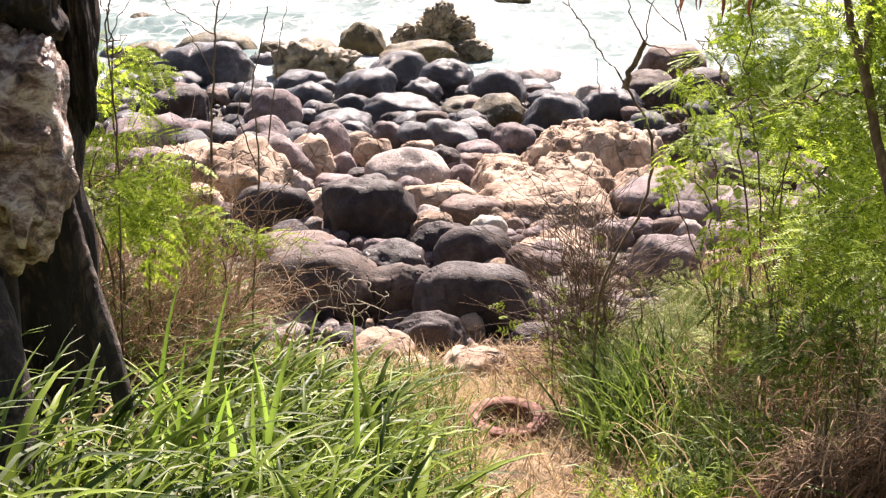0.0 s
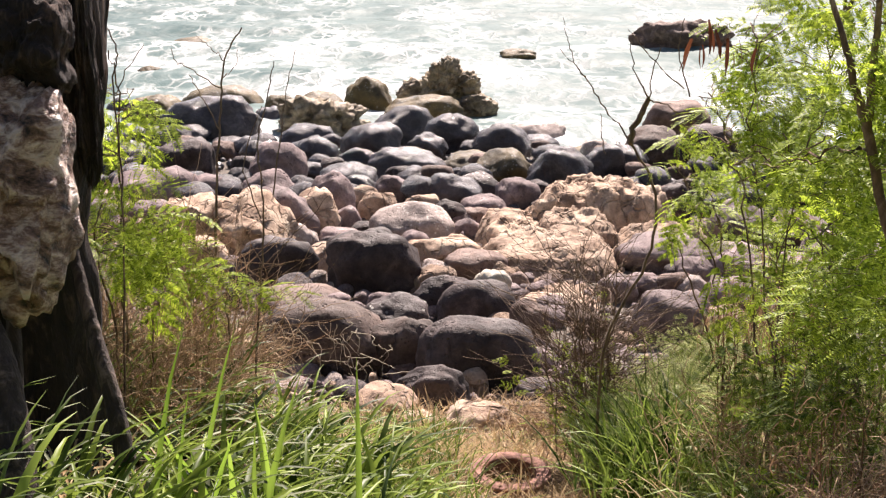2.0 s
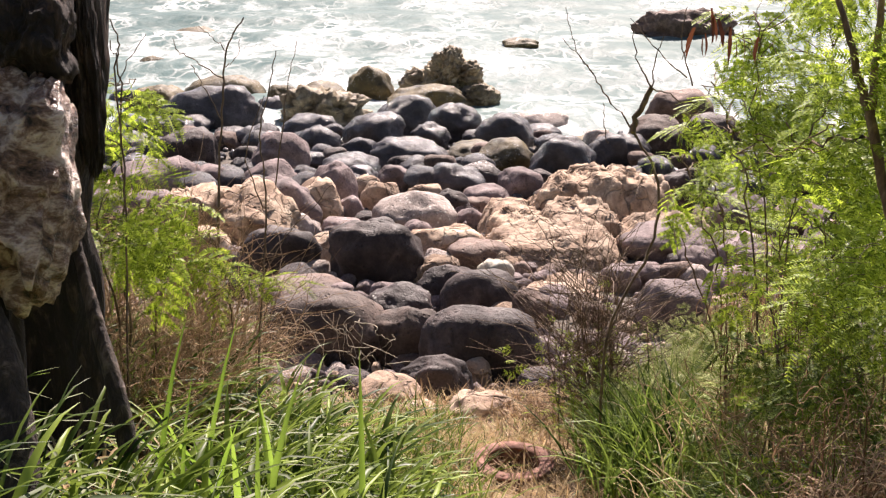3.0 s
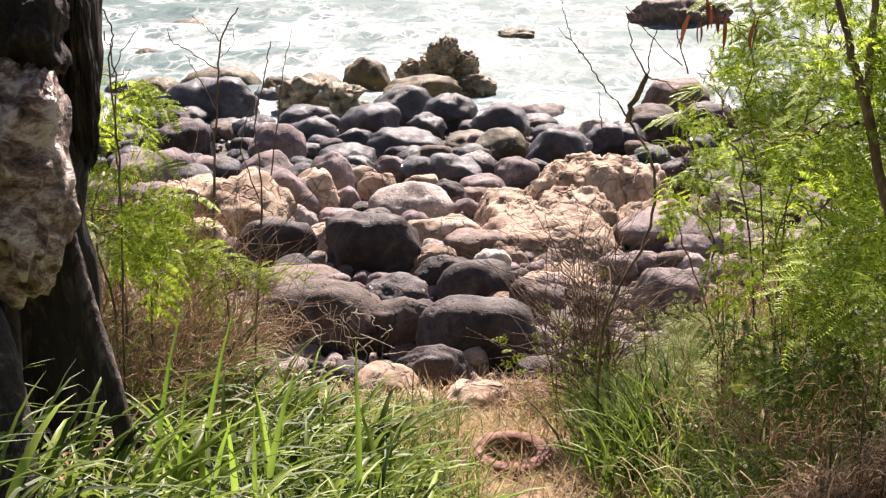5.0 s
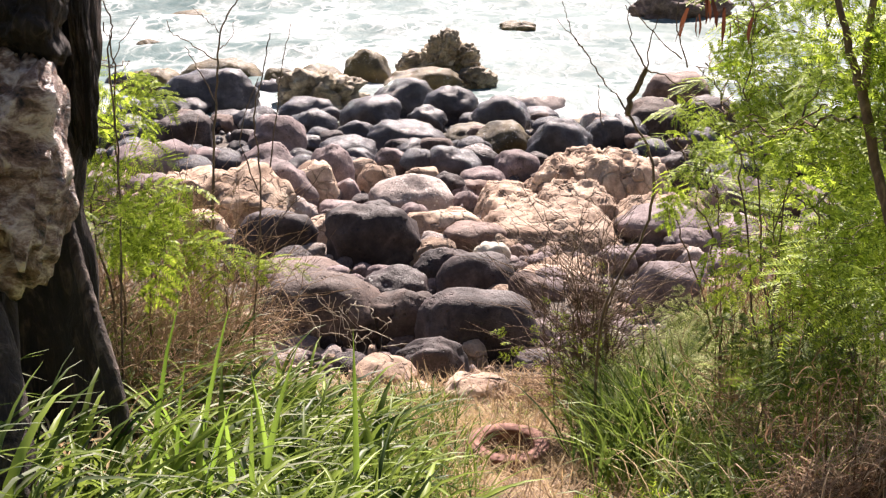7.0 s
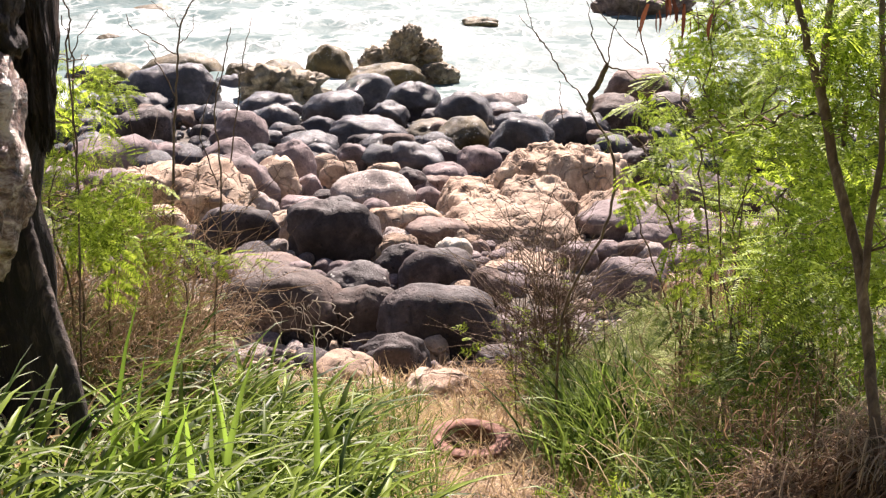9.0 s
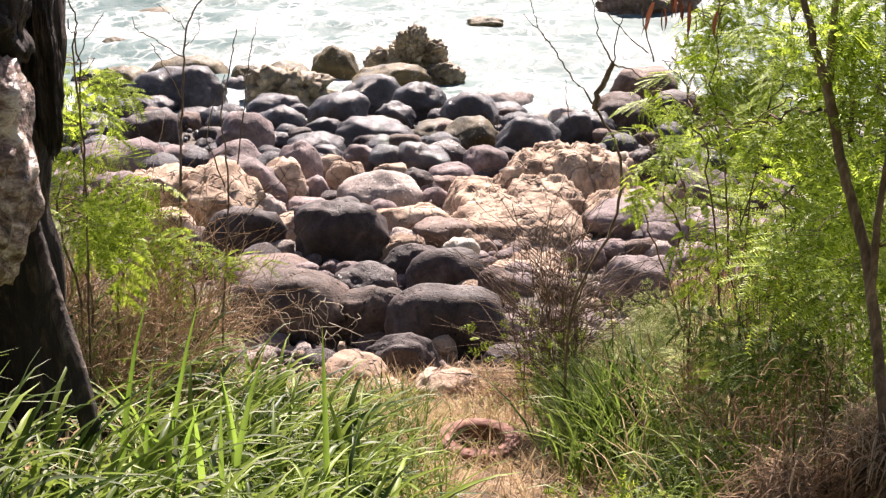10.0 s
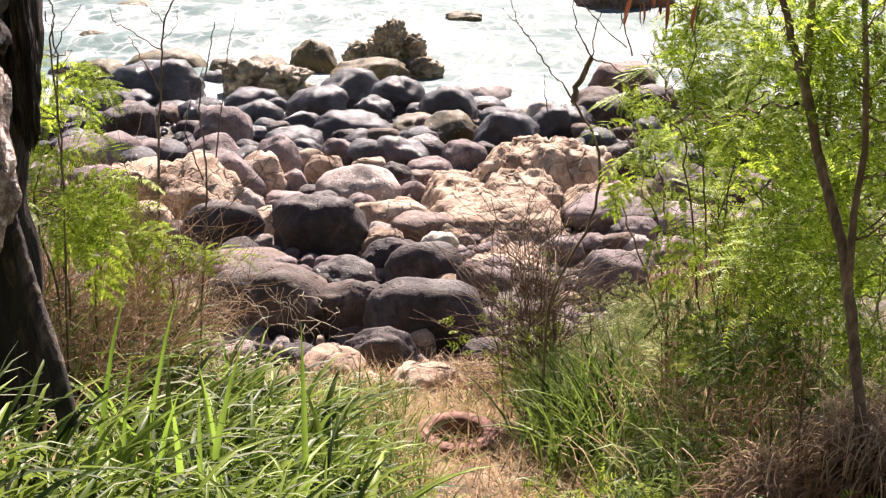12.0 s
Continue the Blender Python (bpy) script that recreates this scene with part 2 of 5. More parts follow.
def rust_material():
    k = Nodes("rusted_iron", 0.85)
    v = k.coords(offset=False)
    c = k.ramp(k.noise(v, 14.0, 6, 0.7), [(0.3, (0.11, 0.05, 0.04)), (0.55, (0.27, 0.13, 0.095)), (0.75, (0.46, 0.28, 0.22))])
    k.bsdf.inputs["Metallic"].default_value = 0.15
    n = k.bump(k.noise(v, 50.0, 5, 0.7), 0.6, 0.006)
    return k.done(c, None, n)


EARTH, WATER, RUST = ground_material(), water_material(), rust_material()


# ---- mesh helpers ----
def mesh_from(name, verts, quads, material, smooth=True):
    """A mesh from an array of corners and an array of four-sided faces."""
    me = bpy.data.meshes.new(name)
    verts, quads = np.asarray(verts, np.float32), np.asarray(quads, np.int32)
    me.vertices.add(len(verts))
    me.vertices.foreach_set("co", verts.ravel())
    me.loops.add(quads.size)
    me.loops.foreach_set("vertex_index", quads.ravel())
    me.polygons.add(len(quads))
    me.polygons.foreach_set("loop_start", np.arange(0, quads.size, quads.shape[1], dtype=np.int32))
    me.polygons.foreach_set("use_smooth", np.full(len(quads), smooth))
    me.update(calc_edges=True)
    me.materials.append(material)
    return me


def part(name, mesh, parent, label=""):
    ob = new(name, mesh)
    ob.parent = parent
    return tagged(ob, label) if label else ob


def smooth(a, b, x):
    t = np.clip((np.asarray(x, float) - a) / (b - a), 0, 1)
    return t * t * (3 - 2 * t)


def ground_z(x, y):
    """Height of the ground: a slope down to the boulders, a bank on either side of the path, then the beach and the sea bed."""
    # steep rise behind the camera is unseen, added to screen off sky light
    z = np.interp(y, (-300, -60, -8, -3, 0, 7.3, 10, 13.1, 18, 27, 40, 80, 400), (90, 48, 7.5, 4.2, 3.4, 1.75, 1.2, 0.95, 0.6, -0.05, -0.8, -2.5, -8))
    side = 1 - smooth(8.0, 10.0, y)
    shelf = smooth(0.65, 0.32, np.hypot(np.asarray(x, float) - 0.374, np.asarray(y, float) - 7.0))
    z = z + (1.79 - z) * shelf
    z = z + 0.40 * smooth(-0.5, -1.6, x) * side + 0.45 * smooth(0.75, 1.8, x) * side
    return z


def sheet(name, xs, ys, height, material):
    gx, gy = np.meshgrid(xs, ys)
    gz = height(gx, gy)
    n, m = gx.shape
    i = np.arange(n * m).reshape(n, m)
    quads = np.stack([i[:-1, :-1], i[:-1, 1:], i[1:, 1:], i[1:, :-1]], -1).reshape(-1, 4)
    return mesh_from(name, np.stack([gx, gy, gz], -1).reshape(-1, 3), quads, material)


def rough_noise(x, y, scale, seed):
    out = np.empty(x.shape)
    for k in np.ndindex(x.shape):
        out[k] = noise.fractal((x[k] * scale, y[k] * scale, seed), 1.0, 2.0, 4)
    return out


# ---- ground and sea ----
def axis(core, step, reach, grow=1.35):
    """Even steps inside the core, then growing steps out to the reach."""
    a, b = core
    mid = list(np.arange(a, b, step)) + [b]
    lo, hi, s = [a], [b], step
    while hi[-1] < reach:
        s *= grow
        hi.append(hi[-1] + s)
        lo.append(lo[-1] - s)
    return np.array(lo[:0:-1] + mid + hi[1:])


ground = new("ground", sheet("ground", axis((-6, 6), 0.12, 2500), axis((2, 30), 0.12, 2800),
                             lambda x, y: ground_z(x, y) + 0.05 * rough_noise(x, y, 1.3, 3.0) * (np.abs(x) < 12), EARTH))
tagged(ground, "straw-littered earth slope running down to a boulder beach", "ground", kind="structure")


def sea_height(x, y):
    far = smooth(150, 60, np.hypot(x, y))
    swell = 0.10 * np.sin(y * 0.9 + 0.5 * np.sin(x * 0.35)) * smooth(24, 34, y)
    chop = 0.10 * rough_noise(x, y, 0.55, 8.0)
    return 0.02 + (swell + chop) * far


sea = new("sea", sheet("sea", axis((-14, 16), 0.2, 3000), axis((17, 62), 0.2, 3000)[18:], sea_height, WATER))
tagged(sea, "turquoise shallow sea churned into white foam along the shore", "sea", kind="structure")


# ---- boulders ----
LABELS = {
    "dark": "dark grey basalt boulder lying on the beach",
    "wet": "wet black basalt boulder near the water",
    "grey": "rounded grey basalt boulder lying on the beach",
    "pale": "pale grey boulder speckled with white barnacles",
    "barnacle": "dark boulder dotted with white barnacles",
    "brown": "brown-grey basalt boulder lying among others",
    "umber": "large brown-black basalt boulder with pitted surface",
    "tan": "pale tan sandstone boulder lying among basalt",
    "algae": "olive-brown algae-covered boulder in the wash",
    "white": "smooth bleached white stone behind dark boulders",
    "reef": "jagged tan reef rock at the waterline",
}


def rock_mesh(name, half, seed, kind, boxy=2.3, lumps=0.20, skew=0.0, cuts=5, detail=4, jag=0.0, front=0.78):
    """A boulder: a rounded block with flattened sides, low lumps, worn hollows and, where asked, a jagged surface."""
    rng = random.Random(seed)
    bm = bmesh.new()
    bmesh.ops.create_icosphere(bm, subdivisions=detail, radius=1.0)
    planes = []
    for _ in range(cuts):
        d = Vector((rng.gauss(0, 1), rng.gauss(0, 1), rng.gauss(0.1, 0.7))).normalized()
        planes.append((d, rng.uniform(0.74, 0.95)))
    planes.append((Vector((rng.uniform(-0.35, 0.35), -0.93, -0.32)).normalized(), front))
    planes.append((Vector((rng.uniform(-0.3, 0.3), -0.35, -0.9)).normalized(), front + 0.05))
    off = Vector((rng.uniform(-50, 50), rng.uniform(-50, 50), rng.uniform(-50, 50)))
    for v in bm.verts:
        p = v.co.copy()
        n = (abs(p.x) ** boxy + abs(p.y) ** boxy + abs(p.z) ** boxy) ** (-1 / boxy)
        p *= n
        for d, h in planes:
            over = p.dot(d) - h
            if over > 0:
                p -= d * over * 0.6
        q = v.co
        f = 1 + lumps * noise.noise(q * 1.3 + off) + lumps * 0.5 * noise.noise(q * 2.9 + off) + lumps * 0.24 * noise.noise(q * 6 + off) + lumps * 0.10 * noise.noise(q * 14 + off)
        if jag:
            f += jag * (0.3 - abs(noise.noise(q * 2.3 - off))) + jag * 0.8 * (0.25 - abs(noise.noise(q * 5.2 - off))) + jag * 0.5 * (0.2 - abs(noise.noise(q * 11 - off)))
        p *= f
        p.x += skew * p.z
        v.co = Vector((p.x * half[0], p.y * half[1], p.z * half[2]))
    for fce in bm.faces:
        fce.smooth = True
    me = bpy.data.meshes.new(name)
    bm.to_mesh(me)
    bm.free()
    me.materials.append(ROCK[kind])
    return me


def boulder(x, y, z, half, kind, seed, turn=0, tilt=0, label="", **shape):
    ob = new("boulder", rock_mesh("boulder", half, seed, kind, **shape))
    ob.matrix_world = pose(x, y, z, 0, tilt, turn)
    return tagged(ob, label or LABELS[kind], "boulder", "boulders on the beach")


boulder(-4.90, 28.20, 0.10, (1.10, 0.62, 0.66), "wet", 131, tilt=-9, boxy=2.1, front=1.0, cuts=0, lumps=0.22, label="large black wet boulder at the edge of the foam")
boulder(-6.09, 27.20, 0.06, (0.65, 0.58, 0.29), "wet", 102)
boulder(-5.31, 27.59, 0.04, (0.63, 0.56, 0.30), "wet", 103)
boulder(-4.21, 26.82, 0.03, (0.38, 0.34, 0.16), "wet", 104)
boulder(-4.08, 24.95, 0.20, (0.29, 0.26, 0.24), "brown", 105)
boulder(-3.61, 25.13, 0.21, (0.32, 0.29, 0.28), "wet", 106)
boulder(-3.32, 23.09, 0.31, (0.26, 0.24, 0.19), "wet", 107)
boulder(-5.30, 23.13, 0.38, (0.48, 0.43, 0.36), "wet", 108)
boulder(-4.18, 21.83, 0.56, (0.51, 0.46, 0.55), "dark", 109)
boulder(-4.96, 21.70, 0.43, (0.42, 0.38, 0.22), "wet", 110)
boulder(-2.60, 21.14, 0.58, (0.48, 0.43, 0.50), "grey", 111)
boulder(-2.25, 23.81, 0.35, (0.40, 0.36, 0.40), "wet", 112)
boulder(-2.66, 26.38, 0.15, (0.54, 0.49, 0.37), "wet", 113)
boulder(-2.57, 28.64, 0.06, (0.86, 0.78, 0.56), "reef", 114, jag=0.5, lumps=0.34, detail=5, front=1.0)
boulder(-6.31, 29.78, 0.02, (0.70, 0.63, 0.56), "algae", 115)
boulder(-5.28, 32.27, -0.12, (0.97, 0.87, 0.56), "algae", 116)
boulder(-7.18, 30.63, -0.07, (0.43, 0.39, 0.43), "wet", 117)
boulder(-6.12, 36.67, -0.48, (0.89, 0.80, 0.51), "algae", 118)
boulder(-8.00, 37.41, -0.10, (0.42, 0.38, 0.36), "algae", 119)
boulder(-8.21, 44.96, -0.22, (0.91, 0.82, 0.44), "algae", 120)
boulder(-3.72, 31.18, -0.07, (0.42, 0.38, 0.43), "algae", 121)
boulder(-2.88, 32.27, -0.10, (0.58, 0.52, 0.36), "algae", 122)
boulder(-3.84, 30.26, -0.09, (0.37, 0.34, 0.35), "wet", 123)
boulder(-1.67, 31.59, 0.05, (0.56, 0.51, 0.72), "algae", 124)
boulder(-0.41, 30.00, 0.20, (0.86, 0.50, 0.34), "algae", 125, boxy=2.6)
boulder(-0.76, 27.36, 0.16, (0.62, 0.56, 0.56), "wet", 126)
boulder(-1.25, 25.08, 0.30, (0.60, 0.54, 0.51), "wet", 127, boxy=1.9)
boulder(0.19, 26.10, 0.24, (0.52, 0.47, 0.53), "wet", 128)
boulder(1.11, 24.82, 0.31, (0.55, 0.49, 0.48), "wet", 129)
boulder(-0.30, 25.10, 0.23, (0.39, 0.35, 0.34), "wet", 130)
boulder(-0.63, 22.82, 0.40, (0.65, 0.59, 0.34), "wet", 131)
boulder(-1.51, 23.71, 0.29, (0.38, 0.34, 0.25), "wet", 132)
boulder(0.55, 25.26, 0.18, (0.28, 0.25, 0.24), "wet", 133)
boulder(1.96, 27.98, 0.02, (0.62, 0.56, 0.31), "pale", 134)
boulder(1.91, 26.59, 0.07, (0.40, 0.36, 0.21), "wet", 135)
boulder(0.58, 23.10, 0.34, (0.54, 0.49, 0.26), "algae", 136)
boulder(1.02, 21.82, 0.49, (0.52, 0.47, 0.38), "algae", 137)
boulder(1.85, 21.01, 0.59, (0.49, 0.44, 0.50), "wet", 138)
boulder(2.88, 26.30, 0.03, (0.38, 0.35, 0.07), "algae", 139)
boulder(2.94, 25.78, 0.13, (0.27, 0.25, 0.21), "pale", 140, detail=3)
boulder(2.76, 22.66, 0.42, (0.37, 0.33, 0.37), "wet", 141)
boulder(3.83, 23.60, 0.36, (0.62, 0.52, 0.56), "umber", 142, boxy=2.6, cuts=3)
boulder(4.60, 22.90, 0.70, (0.50, 0.48, 0.42), "dark", 143, boxy=2.6)
boulder(4.45, 25.60, 0.62, (0.62, 0.52, 0.50), "brown", 144, boxy=2.6, cuts=3)
boulder(4.81, 23.68, 0.34, (0.22, 0.19, 0.35), "wet", 145, detail=3)
boulder(3.19, 22.86, 0.41, (0.35, 0.31, 0.37), "wet", 146)
boulder(-0.44, 21.14, 0.48, (0.37, 0.33, 0.26), "wet", 147)
boulder(-1.52, 21.63, 0.44, (0.50, 0.45, 0.24), "wet", 148)
boulder(-2.19, 22.45, 0.36, (0.26, 0.24, 0.19), "wet", 149)
boulder(-2.08, 23.17, 0.32, (0.24, 0.22, 0.22), "wet", 150, detail=3)
boulder(-1.25, 20.53, 0.51, (0.26, 0.24, 0.22), "wet", 151)
boulder(-0.75, 19.82, 0.59, (0.25, 0.23, 0.29), "grey", 152)
boulder(0.19, 19.25, 0.65, (0.44, 0.40, 0.33), "wet", 153, tilt=18)
boulder(0.51, 19.80, 0.60, (0.39, 0.35, 0.32), "barnacle", 154)
boulder(-0.25, 19.77, 0.56, (0.30, 0.27, 0.20), "wet", 155)
boulder(1.07, 19.10, 0.66, (0.36, 0.33, 0.34), "grey", 156)
boulder(-1.51, 18.25, 0.77, (0.33, 0.30, 0.44), "grey", 157)
boulder(-4.12, 18.97, 0.72, (0.63, 0.57, 0.44), "grey", 158)
boulder(-3.89, 17.71, 0.72, (0.32, 0.29, 0.24), "grey", 159)
boulder(-3.27, 19.24, 0.66, (0.41, 0.37, 0.34), "grey", 160)
boulder(-2.52, 19.23, 0.66, (0.43, 0.39, 0.36), "grey", 161)
boulder(-2.06, 16.74, 0.89, (0.48, 0.44, 0.47), "grey", 162)
boulder(-1.63, 17.08, 0.84, (0.30, 0.27, 0.41), "tan", 163, boxy=3, front=1.0)
boulder(-1.12, 19.03, 0.63, (0.29, 0.26, 0.25), "tan", 164, front=1.0)
boulder(-0.83, 17.65, 0.77, (0.26, 0.23, 0.34), "tan", 165, front=1.0)
boulder(-1.23, 17.19, 0.76, (0.19, 0.18, 0.24), "grey", 166)
boulder(-1.28, 16.43, 0.77, (0.27, 0.24, 0.14), "grey", 167)
boulder(-0.88, 16.41, 0.76, (0.16, 0.15, 0.12), "grey", 168, detail=3)
boulder(-0.36, 16.48, 0.87, (0.54, 0.49, 0.38), "pale", 169)
boulder(0.09, 17.50, 0.75, (0.24, 0.21, 0.27), "dark", 170)
boulder(0.39, 17.56, 0.72, (0.28, 0.25, 0.20), "brown", 171)
boulder(0.59, 18.48, 0.66, (0.32, 0.29, 0.22), "grey", 172)
boulder(0.31, 16.95, 0.74, (0.20, 0.18, 0.15), "grey", 173)
boulder(-0.23, 18.50, 0.66, (0.28, 0.25, 0.23), "tan", 174, front=1.0)
boulder(-2.95, 15.85, 0.96, (0.47, 0.52, 0.49), "tan", 601, boxy=3, lumps=0.2, cuts=10, jag=0.3, front=1.0)
boulder(-2.30, 15.68, 0.98, (0.52, 0.58, 0.49), "tan", 602, boxy=3, lumps=0.2, cuts=10, jag=0.3, front=1.0)
boulder(-2.31, 15.33, 0.91, (0.32, 0.29, 0.27), "tan", 603, boxy=3, cuts=6, front=1.0)
boulder(-2.74, 14.82, 0.93, (0.34, 0.31, 0.25), "tan", 178, front=1.0)
boulder(-1.79, 15.99, 0.84, (0.20, 0.18, 0.22), "pale", 179, boxy=3)
boulder(-1.80, 14.04, 1.04, (0.43, 0.28, 0.36), "dark", 180, boxy=2.5, front=0.9)
boulder(-0.72, 13.72, 1.10, (0.53, 0.34, 0.46), "dark", 781, skew=-0.12, lumps=0.2, cuts=5, boxy=2.5, front=0.9)
boulder(-0.79, 15.53, 0.88, (0.28, 0.25, 0.24), "dark", 182)
boulder(-0.32, 15.73, 0.85, (0.21, 0.19, 0.20), "grey", 183)
boulder(0.04, 15.20, 0.89, (0.45, 0.40, 0.22), "tan", 184, boxy=2.8, jag=0.12, front=1.0)
boulder(0.34, 14.39, 0.95, (0.36, 0.32, 0.21), "brown", 185)
boulder(-0.07, 13.56, 1.01, (0.22, 0.20, 0.22), "tan", 186, front=1.0)
boulder(0.07, 12.56, 1.11, (0.35, 0.19, 0.27), "dark", 187, cuts=1, boxy=2.5, front=0.9)
boulder(0.33, 12.26, 1.13, (0.37, 0.26, 0.31), "dark", 188, lumps=0.13, cuts=0, boxy=2.5, front=0.9)
boulder(0.50, 13.42, 1.02, (0.20, 0.19, 0.22), "white", 189, front=1.0, tilt=25)
boulder(0.66, 13.42, 0.97, (0.15, 0.14, 0.11), "grey", 190)
boulder(0.81, 13.84, 0.95, (0.12, 0.11, 0.13), "brown", 191, detail=3)
boulder(-1.01, 10.67, 1.29, (0.53, 0.34, 0.43), "umber", 790, lumps=0.13, cuts=1, boxy=2.5, front=0.9)
boulder(-1.27, 11.50, 1.45, (0.40, 0.38, 0.13), "brown", 193, boxy=2.8, front=1.0, lumps=0.12)
boulder(-0.89, 11.20, 1.57, (0.10, 0.12, 0.07), "grey", 237, detail=3, label="small grey stone resting on a brown slab")
boulder(-1.27, 14.40, 0.93, (0.30, 0.30, 0.32), "tan", 238, front=1.0, jag=0.1, boxy=2.8)
boulder(-0.43, 11.98, 1.14, (0.31, 0.28, 0.23), "barnacle", 194)
boulder(-0.27, 10.60, 1.29, (0.33, 0.24, 0.32), "umber", 195, boxy=2.4, front=0.9)
boulder(0.29, 10.19, 1.35, (0.48, 0.26, 0.39), "dark", 777, lumps=0.13, cuts=1, boxy=2.5, front=0.9)
boulder(-0.07, 9.30, 1.43, (0.27, 0.15, 0.21), "dark", 197, boxy=2.5, front=0.9)
boulder(0.25, 9.91, 1.28, (0.12, 0.10, 0.14), "tan", 198, front=1.0)
boulder(-0.40, 8.93, 1.47, (0.26, 0.24, 0.17), "tan", 199, front=1.0, jag=0.12, cuts=8)
boulder(-0.18, 8.62, 1.46, (0.18, 0.18, 0.11), "tan", 236, front=1.0, jag=0.12)
boulder(0.23, 8.44, 1.57, (0.235, 0.22, 0.14), "tan", 200, front=1.0, jag=0.12, cuts=8)
boulder(-1.20, 10.14, 1.21, (0.26, 0.24, 0.05), "tan", 201, front=1.0)
boulder(0.78, 11.71, 1.16, (0.18, 0.16, 0.24), "brown", 202)
boulder(0.83, 10.52, 1.22, (0.15, 0.14, 0.15), "grey", 203)
boulder(0.71, 9.73, 1.30, (0.16, 0.14, 0.11), "dark", 204)
boulder(2.54, 15.03, 0.93, (0.56, 0.51, 0.28), "grey", 205)
boulder(2.69, 14.21, 0.95, (0.24, 0.21, 0.19), "grey", 206)
boulder(2.07, 13.62, 0.98, (0.21, 0.19, 0.16), "grey", 207)
boulder(2.08, 11.74, 1.19, (0.35, 0.31, 0.32), "grey", 208, boxy=2.8)
boulder(2.48, 11.67, 1.16, (0.32, 0.29, 0.23), "tan", 209, front=1.0)
boulder(1.79, 13.40, 1.00, (0.20, 0.18, 0.18), "grey", 210)
boulder(3.30, 14.88, 0.91, (0.36, 0.33, 0.22), "grey", 211)
boulder(3.05, 17.56, 0.81, (0.28, 0.25, 0.43), "dark", 212)
boulder(3.73, 16.68, 0.84, (0.39, 0.35, 0.35), "grey", 213)
boulder(7.89, 44.30, 0.03, (1.6, 1.0, 0.80), "brown", 214, boxy=2.2, lumps=0.34, jag=0.2, detail=5, front=1.0, label="large brown rock standing in the sea")
boulder(2.95, 12.98, 1.05, (0.31, 0.28, 0.22), "grey", 215)
boulder(3.68, 13.95, 1.00, (0.38, 0.34, 0.26), "grey", 216)
boulder(3.10, 11.97, 1.13, (0.30, 0.27, 0.22), "brown", 217)
boulder(3.88, 12.52, 1.10, (0.35, 0.31, 0.25), "grey", 218)
boulder(4.60, 15.60, 0.87, (0.39, 0.35, 0.23), "grey", 219)
boulder(4.91, 14.29, 0.97, (0.41, 0.37, 0.25), "grey", 220)
boulder(4.31, 16.18, 0.86, (0.36, 0.32, 0.31), "brown", 221)
boulder(5.46, 17.34, 0.79, (0.43, 0.39, 0.33), "grey", 222)
boulder(6.00, 16.66, 0.84, (0.44, 0.40, 0.35), "grey", 223)
boulder(4.76, 20.52, 0.58, (0.39, 0.35, 0.38), "wet", 224)
boulder(5.38, 19.92, 0.62, (0.49, 0.44, 0.37), "wet", 225)
boulder(6.68, 21.83, 0.50, (0.48, 0.43, 0.42), "wet", 226)
boulder(6.90, 19.98, 0.64, (0.54, 0.49, 0.43), "wet", 227)
boulder(4.38, 12.17, 1.14, (0.36, 0.32, 0.26), "brown", 228)
boulder(-4.58, 16.88, 0.83, (0.52, 0.47, 0.36), "grey", 229)
boulder(-5.87, 22.61, 0.39, (0.37, 0.33, 0.30), "wet", 230)
boulder(-6.02, 20.02, 0.62, (0.57, 0.52, 0.39), "grey", 231)
boulder(-7.18, 25.49, 0.21, (0.60, 0.54, 0.35), "wet", 232)
boulder(-4.54, 17.84, 0.75, (0.41, 0.37, 0.32), "tan", 233, front=1.0)
boulder(-4.87, 15.78, 0.88, (0.52, 0.47, 0.28), "grey", 234)
boulder(-8.73, 29.39, -0.02, (0.82, 0.74, 0.39), "wet", 235)
boulder(2.34, 41.70, -0.00, (0.60, 0.45, 0.24), "algae", 239, lumps=0.22)

# ---- small cobbles between the boulders ----
crng = random.Random(11)
COBBLES = [(kind, rock_mesh("cobble", (1.0, crng.uniform(0.7, 0.95), crng.uniform(0.5, 0.75)), 900 + i, kind, detail=3, lumps=0.2))
           for i, kind in enumerate(("wet", "grey", "dark", "brown", "tan", "grey", "wet", "pale"))]
for i in range(295):
    close = i >= 215
    cy = crng.uniform(9.2, 14.2) if close else crng.uniform(10.3, 26.5)
    cx = crng.uniform(-1.6, 1.1) if close else crng.uniform(-0.26, 0.26) * cy
    wet = cy > 18
    kind, me = COBBLES[crng.choice((0, 6, 0, 2, 3) if wet else (1, 2, 3, 4, 5, 7))]
    size = crng.uniform(0.07, 0.17) if close else crng.uniform(0.10, 0.24) * (1.45 if wet else 1.0)
    ob = new("cobble", me)
    ob.matrix_world = pose(cx, cy, float(ground_z(cx, cy)) + size * (0.7 if wet else 0.45), crng.uniform(-15, 15), crng.uniform(-15, 15), crng.uniform(0, 360)) @ Matrix.Scale(size, 4)
    tagged(ob, "small worn " + {"wet": "wet black", "grey": "grey", "dark": "dark", "brown": "brown", "tan": "tan", "pale": "pale speckled"}[kind] + " stone wedged between boulders", "stone", "cobbles")


